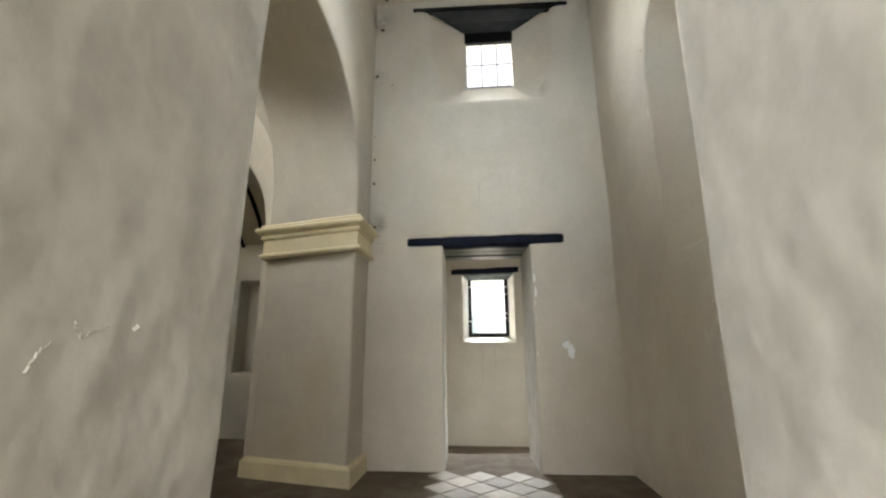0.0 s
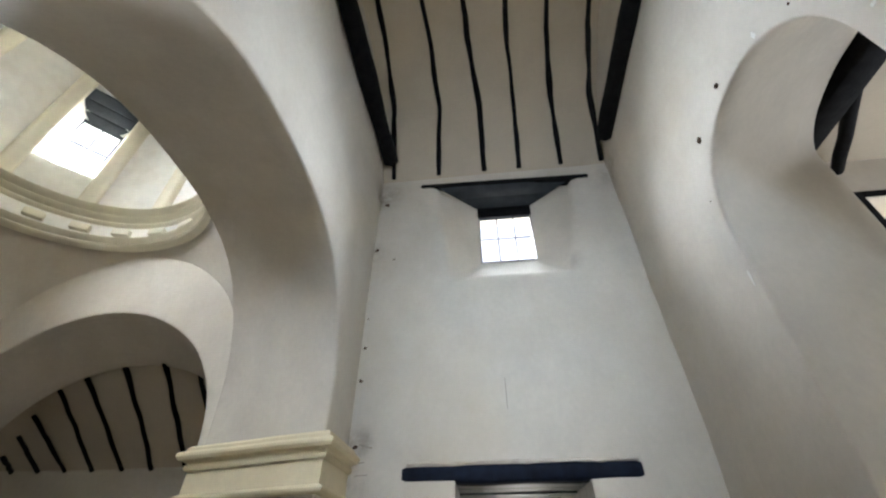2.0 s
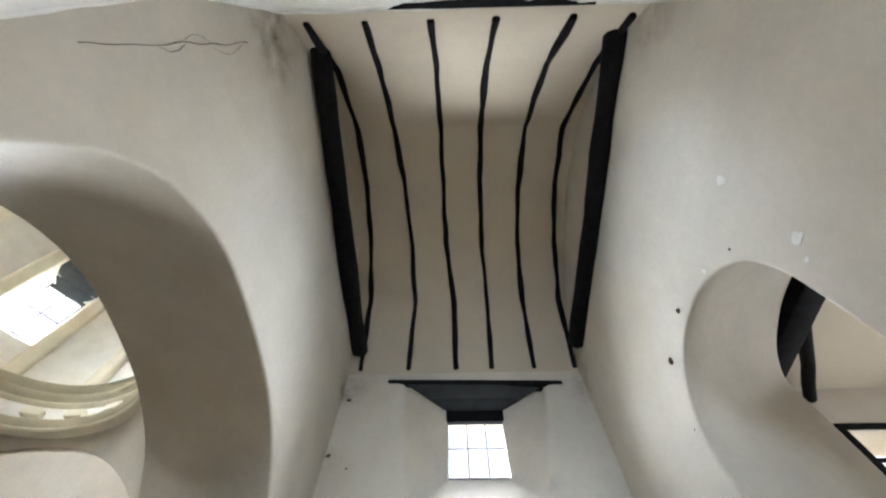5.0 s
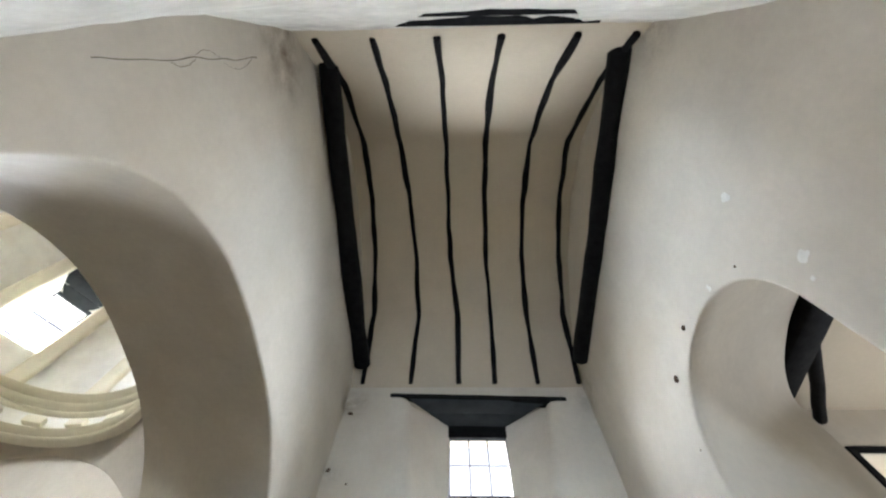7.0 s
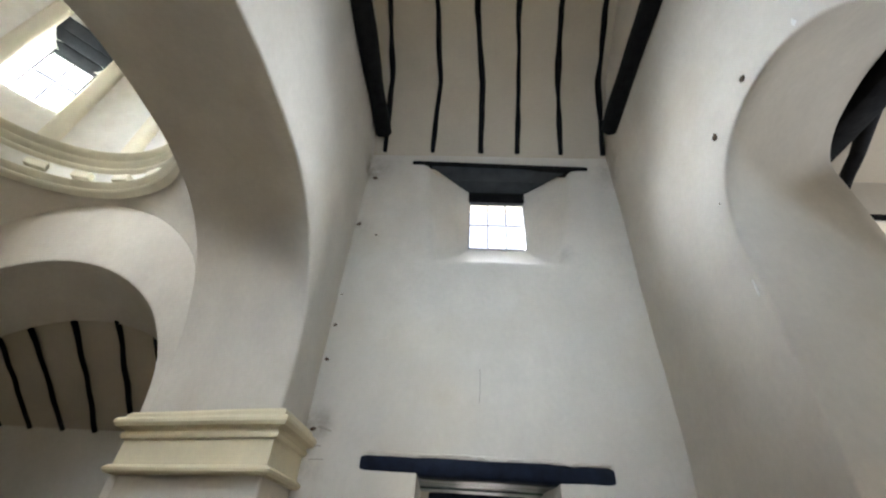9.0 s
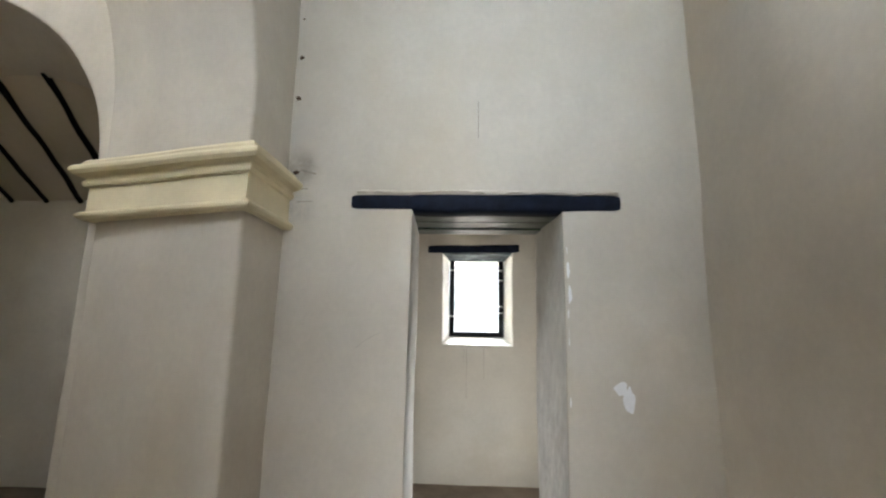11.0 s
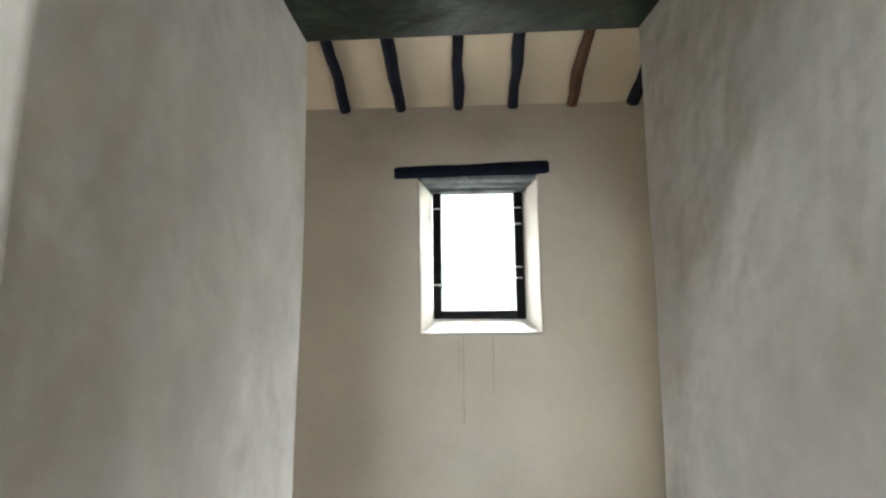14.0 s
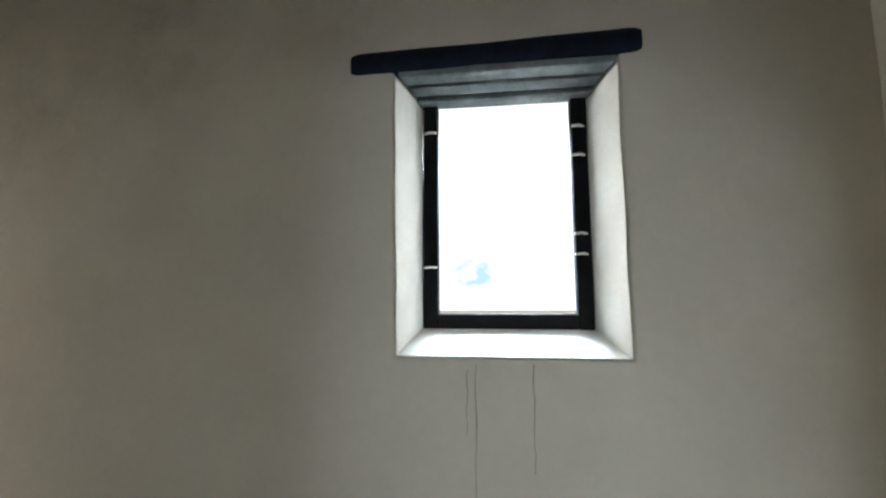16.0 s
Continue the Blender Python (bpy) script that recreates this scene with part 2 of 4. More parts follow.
def edge_split(outline, step):
    out = []
    for i in range(len(outline)):
        a, b = Vector(outline[i]), Vector(outline[(i + 1) % len(outline)])
        k = max(1, int((b - a).length / step))
        out += [tuple(a + (b - a) * j / k) for j in range(k)]
    return out


def wall(name, at, outline, openings, thick, mat, step=0.11, rr=0.035, amp=0.012, back=True):
    """A wall with thickness. at(u, v, d) gives the place of a point d behind its face. Each opening is a list of
    (depth, ring), front to back; a short list is a niche closed at its back."""
    verts, faces = [], []
    outline = edge_split(outline, step)
    fronts, backs = [], []
    rounds = [op[1] if isinstance(op, tuple) else rr for op in openings]
    openings = [op[0] if isinstance(op, tuple) else op for op in openings]
    for op, rr in zip(openings, rounds):
        fronts.append(offset(op[0][1], rr))
        if op[-1][0] >= thick - 1e-6:
            backs.append(offset(op[-1][1], rr))
    v, f = sheet(outline, fronts, step)
    verts += [at(p.x, p.y, 0) for p in v]
    faces += f
    if back:
        v, f = sheet(outline, backs, step * 1.5)
        s = len(verts)
        verts += [at(p.x, p.y, thick) for p in v]
        faces += [[s + i for i in reversed(t)] for t in f]
    for op, rr in zip(openings, rounds):
        levels = []
        for d, out in ((0.0, 1.0), (0.13, 0.5), (0.5, 0.13), (1.0, 0.0)):
            levels.append((rr * d, offset(op[0][1], rr * out)))
        through_wall = op[-1][0] >= thick - 1e-6
        stops = [(max(d, rr), r) for d, r in op[1:]]
        d0, r0 = levels[-1]
        for d1, r1 in stops:
            end = d1 - rr if (through_wall and d1 >= thick - 1e-6) else d1
            k = max(1, int((end - d0) / step))
            for j in range(1, k + 1):
                w = j / k
                levels.append((d0 + (end - d0) * w, [(p[0] + (q[0] - p[0]) * w, p[1] + (q[1] - p[1]) * w) for p, q in zip(r0, r1)]))
            d0, r0 = d1, r1
        if through_wall:
            levels += [(thick - rr * 0.5, offset(r0, rr * 0.13)), (thick - rr * 0.13, offset(r0, rr * 0.5)), (thick, offset(r0, rr))]
        n = len(levels[0][1])
        s = len(verts)
        for d, ring in levels:
            verts += [at(p[0], p[1], d) for p in ring]
        for k in range(len(levels) - 1):
            for i in range(n):
                j = (i + 1) % n
                faces.append([s + k * n + i, s + k * n + j, s + (k + 1) * n + j, s + (k + 1) * n + i])
        if not through_wall:
            faces.append([s + (len(levels) - 1) * n + i for i in range(n)])
    m = len(outline)
    s = len(verts)
    verts += [at(p[0], p[1], 0) for p in outline] + [at(p[0], p[1], thick) for p in outline]
    for i in range(m):
        j = (i + 1) % m
        faces.append([s + i, s + m + i, s + m + j, s + j])
    verts = [Vector(p) for p in verts]
    verts = [p + wob(p, amp) for p in verts]
    bm = bmesh.new()
    bv = [bm.verts.new(p) for p in verts]
    for f in faces:
        if len(set(f)) > 2:
            try:
                bm.faces.new([bv[i] for i in f])
            except ValueError:
                pass
    bmesh.ops.remove_doubles(bm, verts=bm.verts, dist=0.0015)
    return part(name, bm, mat, sharp=50)


def box(bm, x0, x1, y0, y1, z0, z1, bevel=0.0, seg=2):
    r = bmesh.ops.create_cube(bm, size=1.0)
    for v in r["verts"]:
        v.co = Vector(((x0 + x1) / 2 + v.co.x * (x1 - x0), (y0 + y1) / 2 + v.co.y * (y1 - y0), (z0 + z1) / 2 + v.co.z * (z1 - z0)))
    if bevel:
        es = list({e for v in r["verts"] for e in v.link_edges})
        bmesh.ops.bevel(bm, geom=es, offset=bevel, segments=seg, affect='EDGES', profile=0.5)
    return bm


def log_mesh(pts, radius, sides=10, rough=0.12, seed=0, flat=1.0, cap=0.6):
    """A rough round timber along a line of points, with blunted ends."""
    rnd = random.Random(seed)
    pts = [Vector(p) for p in pts]
    bm = bmesh.new()
    prev = None
    rows = []
    n = len(pts)
    for i, p in enumerate(pts):
        d = (pts[min(i + 1, n - 1)] - pts[max(i - 1, 0)]).normalized()
        side = d.cross(Vector((0, 0, 1)))
        if side.length < 0.2:
            side = d.cross(Vector((1, 0, 0)))
        side.normalize()
        up = side.cross(d).normalized()
        rad = radius * (1 + rough * noise.noise(p * 3.1 + Vector((seed, 0, 0))))
        row = []
        for k in range(sides):
            a = 2 * math.pi * k / sides
            w = 1 + rough * 0.6 * noise.noise(Vector((math.cos(a) * 2, math.sin(a) * 2, seed * 3.3 + i * 0.25)))
            row.append(p + (side * math.cos(a) + up * math.sin(a) * flat) * rad * w)
        rows.append((row, d, p))
    first, d, p = rows[0]
    rows.insert(0, ([p + (q - p) * cap - d * radius * 0.3 for q in first], d, p))
    last, d, p = rows[-1]
    rows.append(([p + (q - p) * cap + d * radius * 0.3 for q in last], d, p))
    made = [[bm.verts.new(q) for q in r[0]] for r in rows]
    for a, b in zip(made, made[1:]):
        for k in range(sides):
            bm.faces.new([a[k], a[(k + 1) % sides], b[(k + 1) % sides], b[k]])
    bm.faces.new(made[0])
    bm.faces.new(list(reversed(made[-1])))
    return bm


def line(a, b, n, wave=0.0, seed=0):
    """n points from a to b along a slightly crooked line."""
    a, b = Vector(a), Vector(b)
    out = []
    for i in range(n):
        w = i / (n - 1)
        p = a.lerp(b, w)
        out.append(p + noise.noise_vector(Vector((w * 4, seed * 5.1, 0.3))) * wave)
    return out


# ---- plan ----
BX0, BX1 = -0.78, 1.72        # bay, side walls
BY0, BY1 = 0.58, 4.00         # bay, entry wall and end wall
CX0, CX1 = -4.59, -1.79       # crossing
CY0, CY1 = 1.05, 3.85
RY0, RY1, RX0, RX1 = 4.72, 6.54, -2.7, 1.79   # far room
RZ = -0.30

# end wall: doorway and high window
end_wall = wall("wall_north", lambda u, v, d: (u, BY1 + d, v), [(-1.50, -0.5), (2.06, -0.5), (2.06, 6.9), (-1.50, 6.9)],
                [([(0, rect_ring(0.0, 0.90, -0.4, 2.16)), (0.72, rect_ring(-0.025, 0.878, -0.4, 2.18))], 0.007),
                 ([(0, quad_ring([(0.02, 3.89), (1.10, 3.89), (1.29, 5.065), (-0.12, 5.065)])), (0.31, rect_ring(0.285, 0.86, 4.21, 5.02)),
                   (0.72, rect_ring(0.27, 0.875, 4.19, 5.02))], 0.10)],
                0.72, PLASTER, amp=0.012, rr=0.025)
structure(end_wall, "tall pale lime-plastered wall with doorway and high window", "wall")

# entry wall: doorway and high window, seen from the bay
def entry_at(u, v, d):
    """The entry wall stands askew at the doorway and straightens out above it."""
    skew = -0.19 * min(1.0, max(0.0, (3.6 - v) / 1.0))
    return (u, BY0 + 0.01 + skew * (u - 0.31) - d, v)


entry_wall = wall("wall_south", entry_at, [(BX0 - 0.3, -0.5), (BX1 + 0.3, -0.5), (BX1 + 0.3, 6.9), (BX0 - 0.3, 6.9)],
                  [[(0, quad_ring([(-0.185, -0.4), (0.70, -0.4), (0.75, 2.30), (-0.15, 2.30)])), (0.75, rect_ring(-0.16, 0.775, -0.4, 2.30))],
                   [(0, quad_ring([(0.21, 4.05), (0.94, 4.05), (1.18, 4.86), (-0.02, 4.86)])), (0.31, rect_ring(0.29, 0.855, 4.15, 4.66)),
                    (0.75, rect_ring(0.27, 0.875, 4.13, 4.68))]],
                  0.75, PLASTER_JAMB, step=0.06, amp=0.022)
structure(entry_wall, "thick rough grey-plastered wall with a deep doorway", "wall")

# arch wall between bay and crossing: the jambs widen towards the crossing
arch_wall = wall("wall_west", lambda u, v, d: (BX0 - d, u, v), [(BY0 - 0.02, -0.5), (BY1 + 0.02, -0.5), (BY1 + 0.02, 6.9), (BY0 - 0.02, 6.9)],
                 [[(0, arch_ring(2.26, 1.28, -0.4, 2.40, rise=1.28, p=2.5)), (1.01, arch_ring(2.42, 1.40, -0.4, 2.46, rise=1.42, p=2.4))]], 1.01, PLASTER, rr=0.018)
structure(arch_wall, "plastered wall pierced by a wide round arch", "wall")

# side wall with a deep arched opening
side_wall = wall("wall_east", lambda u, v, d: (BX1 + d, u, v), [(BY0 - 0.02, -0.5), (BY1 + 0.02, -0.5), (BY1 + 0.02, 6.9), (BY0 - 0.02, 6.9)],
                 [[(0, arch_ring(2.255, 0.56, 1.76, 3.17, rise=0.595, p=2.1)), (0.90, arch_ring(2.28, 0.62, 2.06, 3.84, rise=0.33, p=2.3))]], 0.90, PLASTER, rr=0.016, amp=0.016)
structure(side_wall, "plastered wall with a deep round-headed opening", "wall")


# vault over the bay
PROFILE = [(0.56, 4.95), (0.97, 5.76), (1.60, 6.33), (2.28, 6.47), (2.96, 6.33), (3.56, 5.98), (4.02, 5.20)]


def profile_at(w):
    w *= len(PROFILE) - 1
    i = min(int(w), len(PROFILE) - 2)
    a, b = PROFILE[i], PROFILE[i + 1]
    f = w - i
    return a[0] + (b[0] - a[0]) * f, a[1] + (b[1] - a[1]) * f


def vault(name, prof, x0, x1, nx, ny, mat, thick=0.15):
    verts, faces = [], []
    for layer in (0, thick):
        for j in range(ny + 1):
            y, z = prof(j / ny)
            for i in range(nx + 1):
                p = Vector((x0 + (x1 - x0) * i / nx, y, z + layer))
                verts.append(p + wob(p, 0.015))
    n = (nx + 1) * (ny + 1)
    for j in range(ny):
        for i in range(nx):
            a = j * (nx + 1) + i
            faces.append([a, a + 1, a + nx + 2, a + nx + 1])
            faces.append([n + a, n + a + nx + 1, n + a + nx + 2, n + a + 1])
    return mesh_object(name, verts, faces, mat)


bay_ceiling = vault("ceiling", profile_at, BX0 - 0.1, BX1 + 0.1, 24, 36, PLASTER_VAULT)
structure(bay_ceiling, "tan plastered barrel vault between dark ribs", "ceiling")

# each pole is crooked: its x at seven stations along the vault
RIB_X = [(-0.665, -0.627, -0.616, -0.612, -0.608, -0.618, -0.663), (-0.235, -0.252, -0.222, -0.165, -0.110, -0.082, -0.142),
         (0.225, 0.258, 0.270, 0.283, 0.305, 0.380, 0.392), (0.700, 0.695, 0.696, 0.712, 0.730, 0.778, 0.776),
         (1.255, 1.224, 1.172, 1.160, 1.160, 1.197, 1.242), (1.668, 1.648, 1.573, 1.582, 1.603, 1.637, 1.682)]
for i, xs in enumerate(RIB_X):
    pts = []
    for j in range(0, 61):
        y, z = profile_at(j / 60)
        if y < BY0 + 0.05 or y > BY1 + 0.01:
            continue
        k = min(5, int(j / 10))
        x = xs[k] + (xs[k + 1] - xs[k]) * (j / 10 - k) + 0.009 * noise.noise(Vector((j * 0.3, i * 7.7, 0)))
        pts.append((x, y, z - 0.012))
    bm = log_mesh(pts, 0.028, sides=8, seed=i, rough=0.45)
    rib = part("vault_rib", bm, WOOD_DARK)
    tagged(rib, "thin crooked black-stained pole set in the vault", "vault rib", group="poles of the bay vault")

for x, y0, y1, z0, z1, i in ((-0.685, 0.62, 3.86, 5.50, 5.44, 0), (1.65, 0.64, 3.66, 5.36, 5.26, 1)):
    bm = log_mesh(line((x, y0, z0), (x, y1, z1), 22, 0.012, i), 0.088, sides=12, seed=20 + i, rough=0.18)
    tagged(part("tie_beam", bm, WOOD_DARK), "heavy black-stained log beam along the wall below the vault", "beam", group="wall beams of the bay")


# wooden lintels
def door_lintel(name, x0, x1, y, z0, z1, depth, mat, label, seed, slope=0.0, waist=0.0):
    """A hewn timber: its face stands a little proud of the wall."""
    bm = bmesh.new()
    n, sides = 60, 14
    made = []
    for i in range(n + 1):
        w = i / n
        x = x0 + (x1 - x0) * w
        e = min(w, 1 - w) * (x1 - x0)
        k = 1.0 if e > 0.03 else 0.78 + 0.22 * math.sqrt(max(0, e / 0.03))
        h = (z1 - z0) / 2 * k * (1 + 0.10 * noise.noise(Vector((x * 3, seed, 0))))
        if waist and 0.24 < w < 0.76:
            h *= 1 + waist
        zc = (z0 + z1) / 2 + slope * (w - 0.5) + 0.008 * noise.noise(Vector((x * 2.3, seed + 5, 0)))
        row = []
        for s in range(sides):
            a = 2 * math.pi * s / sides
            ca, sa = math.cos(a), math.sin(a)
            ca = math.copysign(abs(ca) ** 0.45, ca)
            sa = math.copysign(abs(sa) ** 0.45, sa)
            row.append(bm.verts.new((x, y + depth / 2 - 0.012 - ca * depth / 2, zc + sa * h)))
        made.append(row)
    for a, b in zip(made, made[1:]):
        for s in range(sides):
            bm.faces.new([a[s], a[(s + 1) % sides], b[(s + 1) % sides], b[s]])
    bm.faces.new(made[0])
    bm.faces.new(list(reversed(made[-1])))
    return tagged(part(name, bm, mat), label, "lintel")


door_lintel("door_lintel", -0.367, 1.244, BY1, 2.145, 2.255, 0.16, WOOD_BLUE, "long blue-black painted log lintel above the doorway", 1, 0.004, 0.07)
door_lintel("window_lintel", -0.335, 1.49, BY1, 5.055, 5.12, 0.12, WOOD_DARK, "thin black log lintel above the high window", 2, -0.05)
door_lintel("window_lintel", -0.05, 1.32, BY0 - 0.10, 4.86, 4.94, 0.12, WOOD_DARK, "black log lintel above the high entry-side window", 3, 0.0)
door_lintel("window_lintel", -0.074, 1.022, RY1, 2.293, 2.402, 0.14, WOOD_BLUE, "blue-black painted log lintel above the small window", 4, 0.022)


# planks under the lintels
def soffit(name, corners, n, mat, label, gap=0.008, thick=0.03):
    """Planks across an opening: corners front left, front right, back left, back right."""
    root = new(name)
    fl, fr, bl, br = [Vector(c) for c in corners]
    for i in range(n):
        a, b = i / n, (i + 1) / n
        bm = bmesh.new()
        drop = min(0.012, gap) * noise.noise(Vector((i * 3.3, fl.x, fl.z)))
        q = [fl.lerp(bl, a), fr.lerp(br, a), fr.lerp(br, b), fl.lerp(bl, b)]
        d = (bl - fl).normalized() * gap
        q = [q[0] + d, q[1] + d, q[2] - d, q[3] - d]
        lo = [bm.verts.new(p + Vector((0, 0, drop))) for p in q]
        hi = [bm.verts.new(p + Vector((0, 0, drop + thick))) for p in q]
        bm.faces.new(lo)
        bm.faces.new(hi)
        for k in range(4):
            bm.faces.new([lo[k], lo[(k + 1) % 4], hi[(k + 1) % 4], hi[k]])
        bmesh.ops.bevel(bm, geom=list(bm.edges), offset=0.004, segments=1, affect='EDGES')
        part("plank", bm, mat, root)
    return tagged(root, label, "planks")


soffit("doorway_soffit", [(-0.03, 4.10, 2.145), (0.93, 4.10, 2.145), (-0.05, 4.73, 2.155), (0.90, 4.73, 2.16)], 3, WOOD_GREY,
       "dark greenish weathered planks roofing the doorway", gap=0.013)
soffit("window_soffit", [(-0.14, 4.005, 5.06), (1.32, 4.005, 5.045), (0.275, 4.315, 4.985), (0.87, 4.315, 4.98)], 2, WOOD_SLATE,
       "slate-grey tapering boards over the high window recess", gap=0.002)
bm = bmesh.new()
box(bm, 0.27, 0.875, 4.30, 4.36, 4.845, 5.01, 0.008)
tagged(part("window_board", bm, WOOD_DARK), "dark board closing the top of the high window", "board")
soffit("window_soffit", [(0.0, 0.54, 4.845), (1.17, 0.54, 4.845), (0.27, 0.24, 4.66), (0.87, 0.24, 4.66)], 3, WOOD_DARK,
       "dark sloping boards over the entry-side window recess")
soffit("window_soffit", [(0.112, 6.53, 2.278), (0.928, 6.53, 2.28), (0.185, 6.72, 2.215), (0.855, 6.72, 2.215)], 3, WOOD_WINDOW_LIT,
       "grey weathered boards, lightened for window light, over the small window recess")

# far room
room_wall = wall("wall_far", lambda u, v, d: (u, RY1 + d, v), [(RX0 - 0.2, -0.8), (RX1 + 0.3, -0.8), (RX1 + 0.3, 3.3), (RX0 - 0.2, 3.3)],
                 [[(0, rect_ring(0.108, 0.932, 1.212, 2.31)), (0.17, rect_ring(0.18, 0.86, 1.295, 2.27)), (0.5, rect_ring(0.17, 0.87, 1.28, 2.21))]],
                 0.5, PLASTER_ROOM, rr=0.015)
structure(room_wall, "brownish plastered wall with a small splayed window", "wall")


def slab(name, x0, x1, y0, y1, z0, z1, mat, label, category, div=0.3, amp=0.01):
    bm = bmesh.new()
    box(bm, x0, x1, y0, y1, z0, z1)
    es = list(bm.edges)
    n = max(1, min(14, int(max(x1 - x0, y1 - y0, z1 - z0) / div)))
    bmesh.ops.subdivide_edges(bm, edges=es, cuts=n, use_grid_fill=True)
    for v in bm.verts:
        v.co += wob(v.co, amp)
    return structure(part(name, bm, mat, sharp=50), label, category)


east_wall = wall("wall_room_east", lambda u, v, d: (RX1 + d, u, v), [(4.70, -0.7), (RY1 + 0.1, -0.7), (RY1 + 0.1, 3.6), (4.70, 3.6)],
                 [[(0, rect_ring(4.98, 5.98, -0.4, 1.90)), (0.3, rect_ring(4.98, 5.98, -0.4, 1.90))]], 0.3, PLASTER_ROOM, rr=0.03)
structure(east_wall, "plastered side wall of the far room with a doorway", "wall")
# west end is out of view; its added doorway lets the fill lamp in
west_wall = wall("wall_room_west", lambda u, v, d: (RX0 - d, u, v), [(5.84, -0.7), (RY1 + 0.1, -0.7), (RY1 + 0.1, 3.6), (5.84, 3.6)],
                 [[(0, rect_ring(5.98, 6.45, -0.2, 2.1)), (0.3, rect_ring(5.98, 6.45, -0.2, 2.1))]], 0.3, PLASTER_ROOM, step=0.2)
structure(west_wall, "plain plastered side wall of the far room with an added unseen doorway", "wall")
slab("wall_room_jog", RX0 - 0.3, -1.44, 5.82, 5.90, -0.7, 3.6, PLASTER_ROOM, "plain plastered inner corner of the far room", "wall")
slab("wall_room_south", -1.51, -1.43, 4.72, 5.88, -0.7, 3.6, PLASTER_ROOM, "plain plastered wall of the far room", "wall")
ROOM_PROFILE = [(6.60, 2.80), (6.30, 2.96), (6.0, 3.10), (5.6, 3.22), (5.2, 3.28), (4.68, 3.30)]


def room_prof(w, end=1.0):
    w *= (len(ROOM_PROFILE) - 1) * end
    i = min(int(w), len(ROOM_PROFILE) - 2)
    p, q = ROOM_PROFILE[i], ROOM_PROFILE[i + 1]
    return p[0] + (q[0] - p[0]) * (w - i), p[1] + (q[1] - p[1]) * (w - i)


structure(vault("ceiling_room", room_prof, -1.50, RX1 + 0.2, 24, 20, PLASTER_VAULT), "tan plastered sloping ceiling between log beams", "ceiling")
structure(vault("ceiling_room", lambda w: room_prof(w, 0.54), RX0 - 0.2, -1.495, 12, 12, PLASTER_VAULT), "tan plastered sloping ceiling between log beams", "ceiling")
slab("floor_room", RX0 - 0.3, RX1 + 0.3, 4.74, RY1 + 0.3, RZ - 0.2, RZ, EARTH, "brown earthen floor of the far room", "floor")

ROOM_BEAMS = [-2.45, -2.09, -1.72, -1.23, -0.86, -0.43, -0.04, 0.39, 0.78, 1.19, 1.63]
for i, x in enumerate(ROOM_BEAMS):
    mat = WOOD_BROWN if i == 9 else WOOD_BLUE
    pts = []
    for s in range(21):
        y, z = room_prof(s / 20, 1.0 if x > -1.0 else 0.52)
        if y < RY1 - 0.01:
            pts.append((x + 0.022 * noise.noise(Vector((s * 0.35, i * 4.1, 0))), y, z - 0.03))
    bm = log_mesh(pts, 0.040, sides=10, seed=40 + i, rough=0.3)
    tagged(part("ceiling_beam", bm, mat), "crooked brown log beam under the plaster ceiling" if i == 9 else
           "crooked blue-black painted log beam under the plaster ceiling", "ceiling beam", group="log beams of the far room")

bm = log_mesh(line((1.765, 4.85, 1.90), (1.765, 6.15, 1.965), 14, 0.02, 3), 0.058, sides=10, seed=71, rough=0.25)
tagged(part("door_lintel", bm, WOOD_BLUE), "blue-black log lintel in the side wall of the far room", "lintel")

# floors of bay, crossing, entry
slab("floor", CX0 - 0.3, 5.4, -3.4, 4.73, -0.25, 0.0, EARTH, "dark brown earthen floor", "floor", amp=0.006)

# crossing
n_wall = wall("wall_crossing_north", lambda u, v, d: (u, CY1 + d, v), [(CX0 - 0.3, -0.5), (CX1 + 0.02, -0.5), (CX1 + 0.02, 4.4), (CX0 - 0.3, 4.4)],
              [[(0, arch_ring(-3.17, 1.30, -0.4, 2.36, rise=1.22)), (0.55, arch_ring(-3.12, 1.25, -0.4, 2.36, rise=0.93))]], 0.55, PLASTER, rr=0.02)
structure(n_wall, "plastered wall with a round arch to a side chapel", "wall")
slab("wall_crossing_west", CX0 - 0.3, CX0, CY0 - 0.3, CY1 + 0.02, -0.3, 4.4, PLASTER, "plain plastered wall of the crossing", "wall")
slab("wall_crossing_south", CX0 - 0.02, CX1 + 0.02, CY0 - 0.3, CY0, -0.3, 4.4, PLASTER, "plain plastered wall of the crossing", "wall")

DX, DY, DR, DZ = -3.13, 2.38, 1.36, 4.27   # dome ring


def pendentives():
    hx, hy = (CX1 - CX0) / 2, (CY1 - CY0) / 2
    cx, cy = (CX0 + CX1) / 2, (CY0 + CY1) / 2
    n, m = 160, 14
    R = 1.98
    verts, faces = [], []
    for i in range(n):
        a = 2 * math.pi * i / n
        c, s = math.cos(a), math.sin(a)
        rim = min((hx + 0.03) / max(abs(c), 1e-6), (hy + 0.03) / max(abs(s), 1e-6))
        for j in range(m + 1):
            w = j / m
            px = (DX + DR * c) * (1 - w) + (cx + rim * c) * w
            py = (DY + DR * s) * (1 - w) + (cy + rim * s) * w
            rho = math.hypot(px - cx, py - cy)
            z = 2.83 + math.sqrt(max(0.0, R * R - min(rho, R) ** 2))
            p = Vector((px, py, min(z, DZ + 0.05)))
            verts.append(p + wob(p))
    for i in range(n):
        k = (i + 1) % n
        for j in range(m):
            faces.append([i * (m + 1) + j, i * (m + 1) + j + 1, k * (m + 1) + j + 1, k * (m + 1) + j])
    return mesh_object("ceiling_pendentives", verts, faces, PLASTER)


